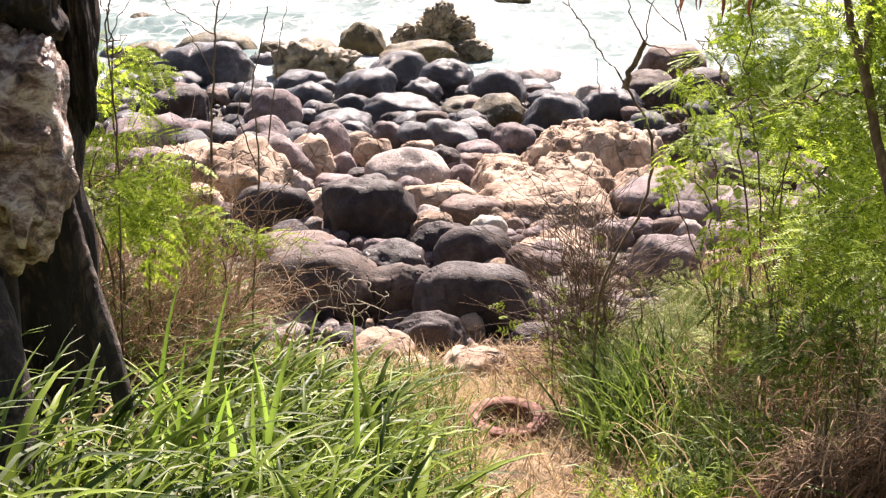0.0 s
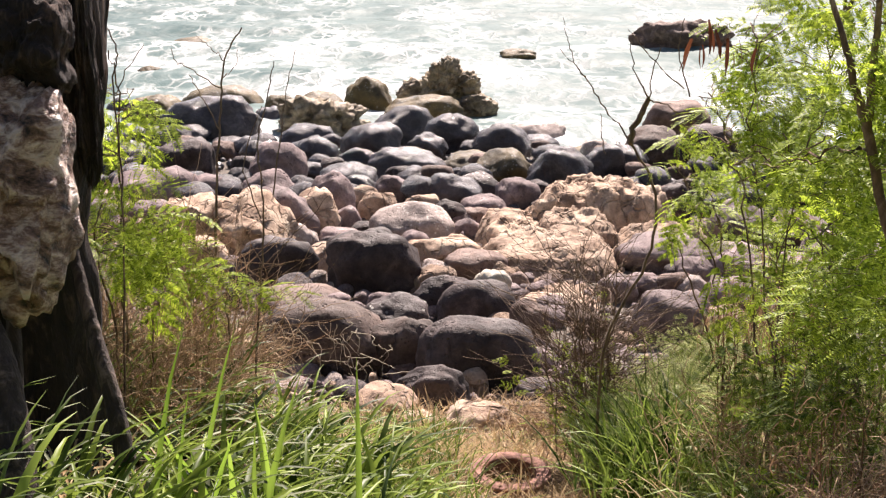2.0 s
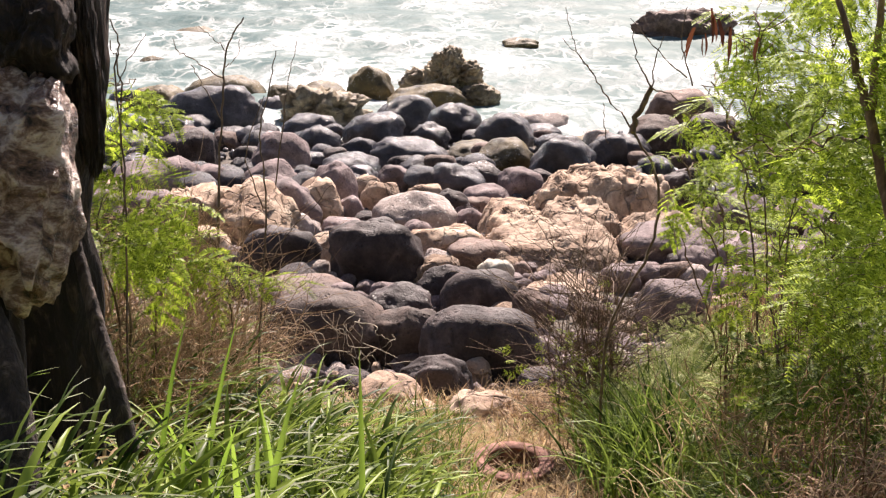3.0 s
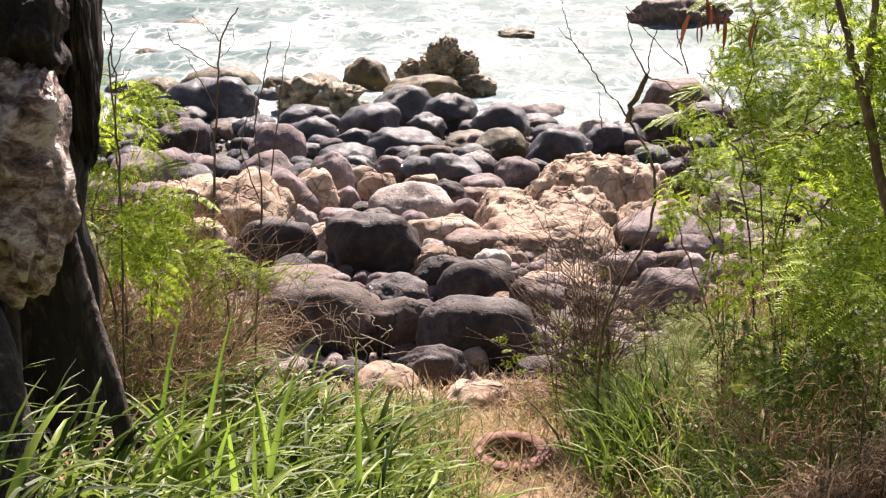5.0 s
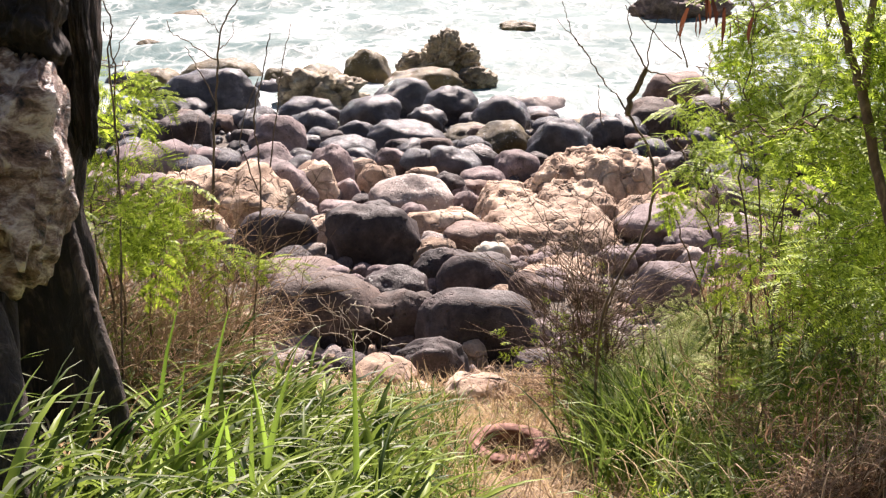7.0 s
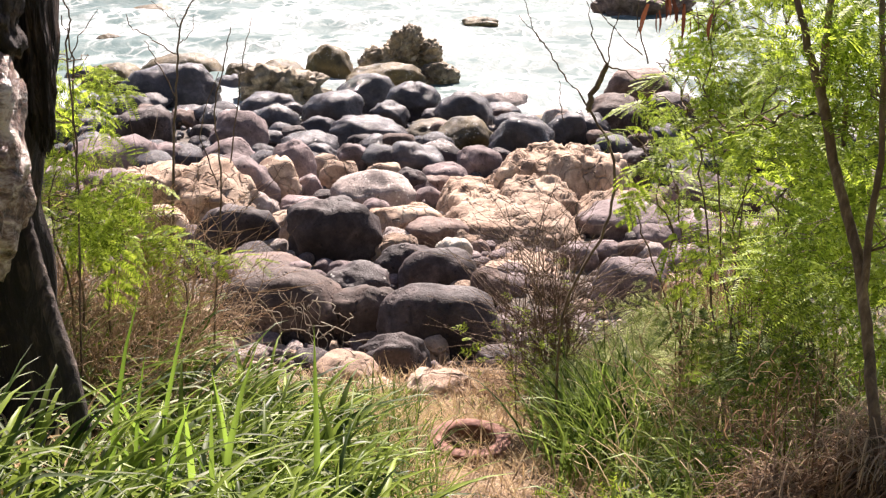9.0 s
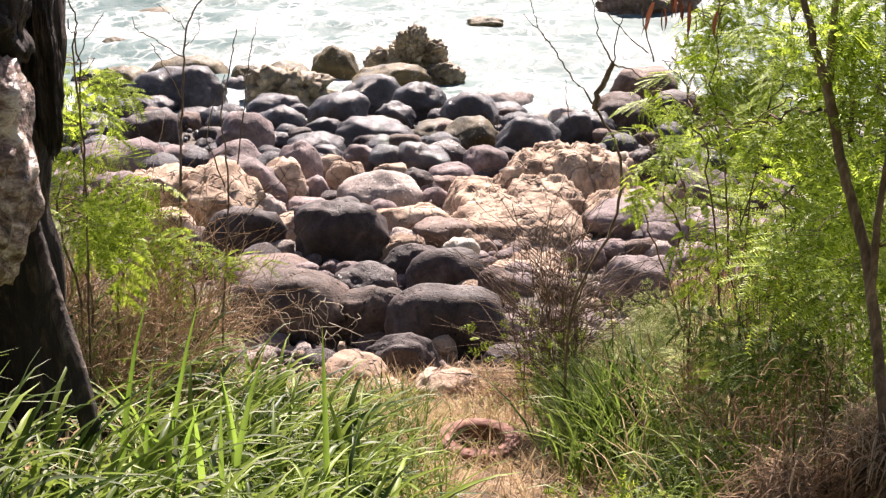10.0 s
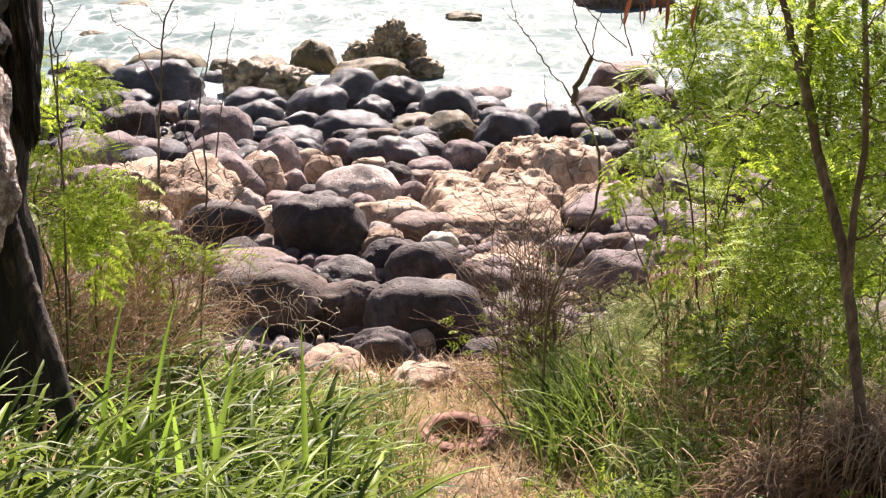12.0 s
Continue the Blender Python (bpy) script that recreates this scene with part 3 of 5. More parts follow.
def pebbles(name, kind, n, y, size, label, seed):
    """Many small worn stones lying on the ground between the boulders, as one mesh."""
    rng = np.random.default_rng(seed)
    bm = bmesh.new()
    bmesh.ops.create_icosphere(bm, subdivisions=1, radius=1.0)
    base = np.array([v.co[:] for v in bm.verts])
    tris = np.array([[v.index for v in f.verts] for f in bm.faces])
    bm.free()
    py = rng.uniform(*y, n)
    px = rng.uniform(-0.25, 0.25, n) * py
    r = rng.uniform(*size, n)
    verts, faces = [], []
    for i in range(n):
        turn = np.array(Euler(rng.uniform(0, 6.28, 3)).to_matrix())
        c = np.array((px[i], py[i], float(ground_z(px[i], py[i])) + r[i] * 0.45))
        verts.append((base * rng.uniform(0.85, 1.12, (len(base), 1)) * (1, rng.uniform(0.7, 1), rng.uniform(0.5, 0.8)) * r[i]) @ turn.T + c)
        faces.append(tris + i * len(base))
    ob = new(name, mesh_from(name, np.concatenate(verts), np.concatenate(faces), ROCK[kind]))
    return tagged(ob, label, "pebbles", kind="stuff")


pebbles("pebbles", "grey", 700, (9.3, 19.0), (0.03, 0.085), "small grey pebbles filling the gaps between boulders", 31)
pebbles("pebbles", "tan", 260, (9.0, 16.5), (0.03, 0.075), "small tan pebbles among the boulders", 32)
pebbles("pebbles", "wet", 700, (17.0, 27.0), (0.05, 0.13), "small wet black pebbles between the boulders near the water", 33)


# ---- stems, blades, leaves ----
def tube(points, radii, sides=7, wobble=0.0, seed=0):
    """Corners and faces of a bent, tapering stem through the points."""
    rng = np.random.default_rng(seed)
    pts = [Vector(p) for p in points]
    verts, quads = [], []
    for i, p in enumerate(pts):
        d = (pts[min(i + 1, len(pts) - 1)] - pts[max(i - 1, 0)]).normalized()
        u = d.orthogonal().normalized()
        w = d.cross(u)
        for s in range(sides):
            a = 2 * math.pi * s / sides
            r = radii[i] * (1 + wobble * rng.uniform(-1, 1))
            verts.append(p + (u * math.cos(a) + w * math.sin(a)) * r)
    for i in range(len(pts) - 1):
        for s in range(sides):
            t = (s + 1) % sides
            quads.append((i * sides + s, i * sides + t, (i + 1) * sides + t, (i + 1) * sides + s))
    return np.array([tuple(v) for v in verts]), np.array(quads)


def joined(pieces):
    verts, quads, n = [], [], 0
    for v, q in pieces:
        verts.append(v)
        quads.append(q + n)
        n += len(v)
    return np.concatenate(verts), np.concatenate(quads)


def bent(points, steps=5, jitter=0.0, rng=None):
    """A smooth line through the points (Catmull-Rom), a little crooked."""
    p = [np.array(q, float) for q in points]
    p = [2 * p[0] - p[1]] + p + [2 * p[-1] - p[-2]]
    out = []
    for i in range(1, len(p) - 2):
        for s in range(steps):
            t = s / steps
            c = 0.5 * (2 * p[i] + (p[i + 1] - p[i - 1]) * t + (2 * p[i - 1] - 5 * p[i] + 4 * p[i + 1] - p[i + 2]) * t * t
                       + (3 * p[i] - p[i - 1] - 3 * p[i + 1] + p[i + 2]) * t ** 3)
            if rng is not None and out:
                c = c + rng.normal(0, jitter, 3)
            out.append(c)
    out.append(p[-2])
    return out


def rooted(points):
    """The same line, carried down into the ground where it starts close above it."""
    x, y, z = points[0]
    g = float(ground_z(x, y))
    return [(x, y, g - 0.06), *points] if 0.04 < z - g < 0.9 else list(points)


def stem(points, r0, r1, steps=5, jitter=0.0, seed=0, sides=7):
    line = bent(points, steps, jitter, np.random.default_rng(seed))
    return tube(line, np.linspace(r0, r1, len(line)), sides, 0.08, seed)


def blades(roots, length, width, lean, rng, segments=5, droop=0.6, heading=None, fold=False):
    """Curved, tapering grass blades from the roots; arrays give each blade's length, width and lean."""
    n = len(roots)
    az = rng.uniform(0, 2 * np.pi, n) if heading is None else heading
    out = np.stack([np.cos(az), np.sin(az), np.zeros(n)], -1)
    side = np.stack([-np.sin(az), np.cos(az), np.zeros(n)], -1)
    twist = rng.uniform(-0.9, 0.9, n)[:, None]
    side = side * np.cos(twist) + out * np.sin(twist)
    rows, p, ang = [], roots.copy(), lean.copy()
    up = np.array([0, 0, 1.0])
    for s in range(segments + 1):
        t = s / segments
        w = (width * (0.55 + 0.9 * t if t < 0.4 else 0.91 * (1 - ((t - 0.4) / 0.6) ** 1.8) + 0.03))[:, None]
        face = out * np.cos(ang)[:, None] - up * np.sin(ang)[:, None]
        rows.append(np.stack([p - side * w / 2, p + face * w * 0.22, p + side * w / 2] if fold else [p - side * w / 2, p + side * w / 2], 1))
        step = (length / segments)[:, None]
        p = p + step * (out * np.sin(ang)[:, None] + up * np.cos(ang)[:, None])
        ang = ang + droop * (0.4 + rng.uniform(0, 1, n)) * (0.5 + t) * 0.5
    v = np.stack(rows, 1).reshape(n, -1, 3)
    k, c = v.shape[1], 3 if fold else 2
    base = np.arange(n)[:, None, None] * k
    q = np.array([(c * s + j, c * s + j + 1, c * s + c + j + 1, c * s + c + j) for s in range(segments) for j in range(c - 1)])[None]
    return v.reshape(-1, 3), (base + q).reshape(-1, 4)


def spread(n, x, y, rng, keep=None, lift=-0.02):
    """Root places on the ground in a rectangle of the plan, thinned by keep(x, y)."""
    px, py = rng.uniform(*x, n), rng.uniform(*y, n)
    if keep is not None:
        ok = rng.uniform(0, 1, n) < keep(px, py)
        px, py = px[ok], py[ok]
    return np.stack([px, py, ground_z(px, py) + lift], -1)


def grass(name, roots, length, width, lean, material, label, seed, droop=0.6, heading=None, segments=5, category="grass"):
    rng = np.random.default_rng(seed)
    n = len(roots)
    head = None if heading is None else rng.normal(heading[0], heading[1], n)
    v, q = blades(roots, rng.uniform(*length, n), rng.uniform(*width, n), np.abs(rng.normal(*lean, n)), rng, segments, droop, head, width[1] > 0.011)
    return tagged(new(name, mesh_from(name, v, q, material)), label, category, kind="stuff")


def feather_leaf(pairs=4, leaflets=12, length=0.18, seed=0, leaflet=0.0165, wide=0.46):
    """One twice-feathered leaf along +x: a drooping midrib with pairs of side ribs, each set close with narrow leaflets."""
    rng = np.random.default_rng(seed)
    V, Q = [], []
    droop = rng.uniform(0.3, 1.0)

    def quad(a, b, w, roll=0.0):
        d = b - a
        s = np.cross(d, (0, 0, 1.0))
        s = s / (np.linalg.norm(s) + 1e-9)
        s = (s + np.array((0, 0, roll))) * w / 2
        i = len(V)
        V.extend((a - s * 0.8, b - s * 0.55, b + s * 0.55, a + s * 0.8))
        Q.append((i, i + 1, i + 2, i + 3))

    def sag(x, y):
        return np.array((x, y, -droop * (x * x + 1.6 * y * y) / length * 0.5))

    for i in range(4):
        quad(sag(length * i / 4, 0), sag(length * (i + 1.1) / 4, 0), 0.003)
    for i in range(pairs):
        u = i / (pairs - 1)
        x0 = length * (0.22 + 0.78 * u)
        reach = length * 0.56 * (1 - 0.35 * abs(u - 0.4)) * rng.uniform(0.85, 1.12)
        for sgn in (-1, 1):
            a = math.radians(64 - 26 * u + rng.uniform(-9, 9)) * sgn
            dx, dy = math.cos(a), math.sin(a)
            quad(sag(x0, 0), sag(x0 + dx * reach, dy * reach), 0.002)
            fold = rng.uniform(-0.3, 0.2)
            for j in range(leaflets):
                t = reach * (0.10 + 0.90 * j / (leaflets - 1))
                c = sag(x0 + dx * t, dy * t)
                ll = leaflet * (1 - 0.5 * abs(j / (leaflets - 1) - 0.4)) * rng.uniform(0.9, 1.1)
                for s2 in (-1, 1):
                    b = a + s2 * math.radians(58 + rng.uniform(-8, 8))
                    e = c + np.array((math.cos(b) * ll, math.sin(b) * ll, fold * ll))
                    quad(c, e, ll * wide, rng.uniform(-0.2, 0.2))
    return np.array(V), np.array(Q)


FEATHERS = [feather_leaf(4 + i % 2, seed=i) for i in range(7)]
SPRIGS = [feather_leaf(3, 5, 0.15, 20 + i, 0.026, 0.4) for i in range(4)]


def place_leaves(points, ways, scale, rng, kinds=None):
    """Feathered leaves set at the points, pointing along the ways."""
    out = []
    for p, w, s in zip(points, ways, scale):
        v, q = (kinds or FEATHERS)[rng.integers(len(kinds or FEATHERS))]
        w = w / (np.linalg.norm(w) + 1e-9)
        up = np.array([0, -0.7, 1.0]) + rng.normal(0, 0.3, 3)
        y = np.cross(up, w)
        y = y / (np.linalg.norm(y) + 1e-9)
        m = np.stack([w, y, np.cross(w, y)])
        out.append((v * s @ m + p, q))
    return joined(out)


def feathery_tree(name, label, stems, clumps, seed, leaf_size=(0.85, 1.4), material=None, twigs=True, bark=None, lush=0.44):
    """A shrub or small tree: bent stems, side twigs that reach into each clump, and a crown of feathered leaves."""
    rng = np.random.default_rng(seed)
    first = rooted(stems[0][0])
    foot = np.array(first[0])
    grown = []
    for i, (pts, r0, r1) in enumerate(stems):
        line = first if i == 0 else rooted(pts)
        if i and len(line) > len(pts):
            line = [tuple(foot + rng.normal(0, 0.03, 3) * (1, 1, 0)), tuple(foot * 0.45 + np.array(pts[0]) * 0.55 + rng.normal(0, 0.05, 3)), *pts[1:]]
        grown.append((line, r0, r1))
    stems = grown
    root = new(name)
    root.matrix_world = pose(*stems[0][0][0])
    inv = root.matrix_world.inverted()
    wood = [stem(pts, r0, r1, 6, 0.010 if r0 < 0.01 else 0.002, seed + i) for i, (pts, r0, r1) in enumerate(stems)]
    lines = np.array([c for pts, _, _ in stems for c in bent(pts, 6)])
    P, W, S = [], [], []
    for c, r, n in clumps:
        c, r = np.array(c), np.array(r)
        near = lines[np.argmin(((lines - c) ** 2).sum(1) + 0.3 * np.maximum(0, lines[:, 2] - c[2]) ** 2)]
        k = max(3, n // 9)
        for j in range(k):
            tip = c + r * rng.normal(0, 0.38, 3)
            mid = (near + tip) / 2 + rng.normal(0, 0.05, 3) + np.array([0, 0, 0.04])
            line = bent([near, mid, tip], 5, 0.006, rng)
            if twigs:
                wood.append(tube(line, np.linspace(0.0032, 0.0013, len(line)), 5))
            m = max(2, round(n * lush / k))
            way = (line[-1] - line[0]) / (np.linalg.norm(line[-1] - line[0]) + 1e-6)
            flat = np.cross((0, 0, 1.0), way)
            for j, u in enumerate(np.linspace(0.3, 1.0, m)):
                at = line[min(int(u * (len(line) - 1) + 0.5), len(line) - 1)]
                out = 0.0 if j == m - 1 else (1 if j % 2 else -1) * rng.uniform(0.7, 1.3)
                P.append(at + rng.normal(0, 0.012, 3))
                W.append(way * 0.7 + flat * out + np.array([0, -0.25, -0.2]) + rng.normal(0, 0.22, 3))
                S.append(rng.uniform(*leaf_size))
    v, q = joined(wood)
    trunk = part("trunk", mesh_from("trunk", v, q, bark or BARK_STEM), root)
    v, q = place_leaves(P, W, S, rng)
    crown = part("crown", mesh_from("crown", v, q, material or LEAF_BRIGHT, False), root)
    trunk.matrix_parent_inverse = crown.matrix_parent_inverse = inv
    return tagged(root, label, "tree")


def bare_shrub(name, label, base, height, width, n, seed, material=None, thick=0.006, lean=(0, 0), category="shrub", forks=13):
    """A leafless shrub: each crooked stem with its forks is a part."""
    rng = np.random.default_rng(seed)
    base = np.array((base[0], base[1], float(ground_z(base[0], base[1]))))
    root = new(name)
    root.location = base
    for i in range(n):
        pieces = []
        foot = np.array([rng.normal(0, width * 0.16), rng.normal(0, width * 0.14), -0.05])
        top = np.array([rng.normal(0, width * 0.42) + lean[0], rng.normal(0, width * 0.35) + lean[1], height * rng.uniform(0.45, 1.0)])
        mid = foot * 0.5 + top * 0.5 + rng.normal(0, 0.05, 3)
        line = bent([foot, mid, top], 6, 0.008, rng)
        pieces.append(tube(line, np.linspace(thick, thick * 0.3, len(line)), 5))
        for _ in range(forks):
            s = line[rng.integers(4, len(line) - 1)]
            d = (rng.normal(0, 1, 3) * (0.13, 0.12, 0.06) + np.array([0, 0, 0.10])) * height
            l2 = bent([s, s + d * 0.6 + rng.normal(0, 0.015, 3), s + d * rng.uniform(0.9, 1.9)], 3, 0.005, rng)
            pieces.append(tube(l2, np.linspace(thick * 0.5, thick * 0.2, len(l2)), 4))
        v, q = joined(pieces)
        part("stem", mesh_from("stem", v, q, material or BARK_TWIG), root)
    return tagged(root, label, category)


def weed_patch(name, label, roots, height, seed, size=(0.35, 0.6), material=None, per=9):
    """Soft weeds: many upright stems set with small feathered leaves."""
    rng = np.random.default_rng(seed)
    P, W, S = [], [], []
    for r in roots:
        h = rng.uniform(*height)
        tilt = rng.normal(0, 0.22, 2) * h
        for t in np.linspace(0.3, 1.0, per):
            P.append(r + np.array([tilt[0] * t, tilt[1] * t, h * t]))
            W.append(np.array([rng.normal(0, 1), rng.normal(0, 1), rng.normal(0.35, 0.4)]))
            S.append(rng.uniform(*size))
    v, q = place_leaves(P, W, S, rng, SPRIGS)
    return tagged(new(name, mesh_from(name, v, q, material or LEAF_SHADED, False)), label, "weeds", kind="stuff")


# ---- sandstone ledge ----
def ledge_height(cx, cy, rx, ry, top, seed, rough=1.0):
    """One worn step of sandstone: a flat-topped lobe broken into thin terraces."""
    def height(x, y):
        wx = x + 0.16 * rough_noise(x, y, 1.6, seed + 3.0)
        wy = y + 0.16 * rough_noise(x, y, 1.6, seed + 9.0)
        r = ((np.abs(wx - cx) / rx) ** 2.6 + (np.abs(wy - cy) / ry) ** 2.6) ** (1 / 2.6)
        z = top - 0.75 * np.clip(r, 0, 1.5) ** 4
        n1, n2 = rough_noise(x, y, 1.6, seed), rough_noise(x, y, 3.6, seed + 6.0)
        z = z + rough * (0.11 * n1 - 0.07 * np.abs(n2) + 0.018 * rough_noise(x, y, 14.0, seed + 5.0))
        step = 0.09
        f = z / step
        terrace = (np.floor(f) + smooth(0.35, 0.65, f - np.floor(f))) * step
        return np.maximum(0.4 * z + 0.6 * terrace, ground_z(x, y) - 0.35)
    return height


ledge = new("sandstone_ledge")
for cx, cy, rx, ry, top, seed, rough in ((1.95, 16.8, 0.98, 0.75, 1.44, 21, 1.5), (1.60, 16.0, 0.62, 0.7, 1.26, 27, 1.2), (0.90, 15.9, 0.5, 0.7, 1.15, 28, 1.0), (0.72, 14.5, 0.5, 0.6, 1.08, 29, 0.9), (2.55, 15.6, 0.8, 0.75, 1.12, 22, 1.0), (1.25, 15.1, 1.0, 1.25, 1.17, 23, 0.8),
                                         (1.20, 13.0, 0.62, 1.10, 1.08, 24, 0.9), (0.10, 15.2, 0.65, 0.55, 1.02, 25, 0.8), (0.85, 16.5, 0.6, 0.85, 1.12, 26, 0.9)):
    me = sheet("ledge_step", np.arange(cx - rx - 0.35, cx + rx + 0.35, 0.03), np.arange(cy - ry - 0.35, cy + ry + 0.35, 0.03),
               ledge_height(cx, cy, rx, ry, top, seed, rough), ROCK["tan"])
    part("ledge_step", me, ledge, "reddish rough upper step" if rough > 1.3 else "")
tagged(ledge, "pale tan sandstone ledge with worn broken steps", "rock ledge")


# ---- sea stack ----
def merged_rock(name, kind, lobes, label):
    """One jagged rock out of several grown-together lobes: place, half sizes, seed, jaggedness."""
    root = new(name)
    root.location = lobes[-1][0]
    for at, half, seed, jag in lobes:
        me = rock_mesh("crag", half, seed, kind, jag=jag, boxy=2.3, lumps=0.25, detail=5)
        part("crag", me, root).location = Vector(at) - root.location
    return tagged(root, label, "rock")


merged_rock("sea_stack", "reef", [((0.080, 31.214, 0.74), (0.36, 0.38, 0.46), 5, 0.5), ((0.02, 31.25, 0.42), (0.48, 0.42, 0.46), 12, 0.5), ((0.480, 31.095, 0.62), (0.36, 0.34, 0.30), 17, 0.5),
                                  ((-0.484, 31.459, 0.342), (0.50, 0.4, 0.34), 8, 0.4), ((0.736, 30.612, 0.131), (0.46, 0.4, 0.34), 9, 0.35),
                                  ((0.230, 31.110, 0.028), (0.62, 0.5, 0.36), 31, 0.3)],
            "jagged tan rock standing at the edge of the foam")


# ---- rusted iron ring on the path ----
def lathe(profile, sides=64, wear=0.0, seed=1):
    rng = np.random.default_rng(seed)
    n = len(profile)
    verts, quads = [], []
    for s in range(sides):
        a = 2 * math.pi * s / sides
        for r, z in profile:
            k = 1 + wear * rng.uniform(-1, 1)
            verts.append((r * k * math.cos(a), r * k * math.sin(a), z + wear * 0.3 * rng.uniform(-1, 1)))
    for s in range(sides):
        for i in range(n):
            j = (i + 1) % n
            t = (s + 1) % sides
            quads.append((s * n + i, t * n + i, t * n + j, s * n + j))
    return np.array(verts), np.array(quads)


RING = (0.374, 7.017, 1.885)
ring_z = float(ground_z(RING[0], RING[1]))
ring = new("iron_ring")
ring.matrix_world = pose(RING[0], RING[1], ring_z + 0.068, 4, 1, 0)
v, q = lathe([(0.148, 0.004), (0.152, 0.011), (0.216, 0.013), (0.227, 0.010), (0.231, 0.002), (0.227, -0.008), (0.205, -0.011), (0.153, -0.010), (0.148, -0.004)], wear=0.006)
part("flange", mesh_from("flange", v, q, RUST), ring)
v, q = lathe([(0.150, -0.006), (0.180, -0.008), (0.186, -0.06), (0.184, -0.16), (0.160, -0.16), (0.152, -0.06)], wear=0.006, seed=4)
part("collar", mesh_from("collar", v, q, RUST), ring)
v, q = blades(np.random.default_rng(6).normal(0, (0.06, 0.06, 0.004), (30, 3)) + (0, 0, -0.06), np.random.default_rng(7).uniform(0.05, 0.12, 30),
              np.full(30, 0.006), np.random.default_rng(8).uniform(0.3, 1.4, 30), np.random.default_rng(9), 4, 0.8)
dry_tuft = new("dry_tuft", mesh_from("dry_tuft", v, q, STRAW))
dry_tuft.location = (RING[0], RING[1], ring_z + 0.055)
tagged(dry_tuft, "dry straw tuft growing up inside the iron ring", "grass", kind="stuff")
tagged(ring, "rusted round iron ring with flat rim lying on path", "iron ring")


# ---- old trunk ----
def old_trunk():
    root = new("old_tree")
    base = (-1.80, 5.05, float(ground_z(-1.80, 5.05)))
    root.location = base
    hs, ns = 130, 96
    verts, quads = [], []
    for i in range(hs):
        up = -0.25 + 4.4 * i / (hs - 1)
        girth = float(np.interp(up, (-0.25, 0.3, 0.74, 0.91, 1.04, 1.25, 1.36, 1.53, 1.7, 2.0, 4.2), (0.46, 0.43, 0.40, 0.385, 0.365, 0.40, 0.43, 0.45, 0.50, 0.52, 0.46)))
        for s in range(ns):
            a = 2 * math.pi * s / ns
            flute = 0.025 * math.sin(5 * a + 1.1 + 0.5 * up) + 0.016 * math.sin(11 * a + 2 * up)
            r = girth + flute
            p = Vector((math.cos(a) * 3.0, math.sin(a) * 3.0, up * 1.1))
            r += 0.03 * noise.noise(p) + 0.03 * noise.noise(p * 2.7) + 0.03 * abs(noise.noise(Vector((p.x * 5, p.y * 5, up * 1.6))))
            # hollow low on the side towards the slope
            d = math.atan2(math.sin(a + 1.2), math.cos(a + 1.2))
            r -= 0.37 * math.exp(-(d / 0.66) ** 4) * float(smooth(1.15, 0.85, up))
            verts.append((0.02 * math.sin(up * 1.3) + r * math.cos(a), r * math.sin(a), up))
    for i in range(hs - 1):
        for s in range(ns):
            t = (s + 1) % ns
            quads.append((i * ns + s, i * ns + t, (i + 1) * ns + t, (i + 1) * ns + s))
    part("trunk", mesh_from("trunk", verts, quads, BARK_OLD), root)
    for at, half, seed in (((-1.392, 4.310, 4.087), (0.20, 0.20, 0.37), 51), ((-1.354, 4.494, 4.492), (0.13, 0.16, 0.16), 52), ((-1.262, 4.750, 4.414), (0.045, 0.07, 0.42), 53)):
        me = rock_mesh("burl", half, seed, "tan", jag=0.16 if seed < 53 else 0.4, lumps=0.34, boxy=2.8, detail=5)
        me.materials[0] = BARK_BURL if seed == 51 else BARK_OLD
        b = part("burl" if seed < 53 else "bark_ridge", me, root, "burl with sunlit patches put into its bark colour" if seed == 51 else "")
        b.location = Vector(at) - root.location
        if seed == 51:
            b.rotation_euler = (radians(-28), 0, 0)
    for pts, r0, r1, seed in ((((-1.306, 4.589, 3.887), (-1.263, 4.511, 3.747), (-1.198, 4.416, 3.553), (-1.119, 4.308, 3.348), (-1.064, 4.234, 3.134)), 0.014, 0.036, 3),
                              (((-1.534, 4.164, 3.787), (-1.411, 4.037, 3.603), (-1.341, 3.922, 3.385), (-1.281, 3.764, 3.119), (-1.265, 3.706, 2.999)), 0.05, 0.075, 4),
                              (((-1.434, 4.327, 3.856), (-1.419, 4.277, 3.599), (-1.399, 4.162, 3.326), (-1.382, 4.064, 3.090)), 0.02, 0.03, 5)):
        line = bent(pts, 14, 0.001, np.random.default_rng(seed))
        v, q = tube(line, np.linspace(r0, r1, len(line)), 14, 0.015, seed)
        part("root", mesh_from("root", v - np.array(base), q, BARK_ROOT_LIT), root)
    return tagged(root, "old dark rough-barked tree trunk with a hollow at its foot", "tree")


# pale stops paint sunlit patches and glints, near-black the shaded creases
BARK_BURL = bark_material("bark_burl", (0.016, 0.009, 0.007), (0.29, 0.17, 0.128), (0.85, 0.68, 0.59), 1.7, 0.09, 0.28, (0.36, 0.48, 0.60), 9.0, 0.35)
old_trunk()


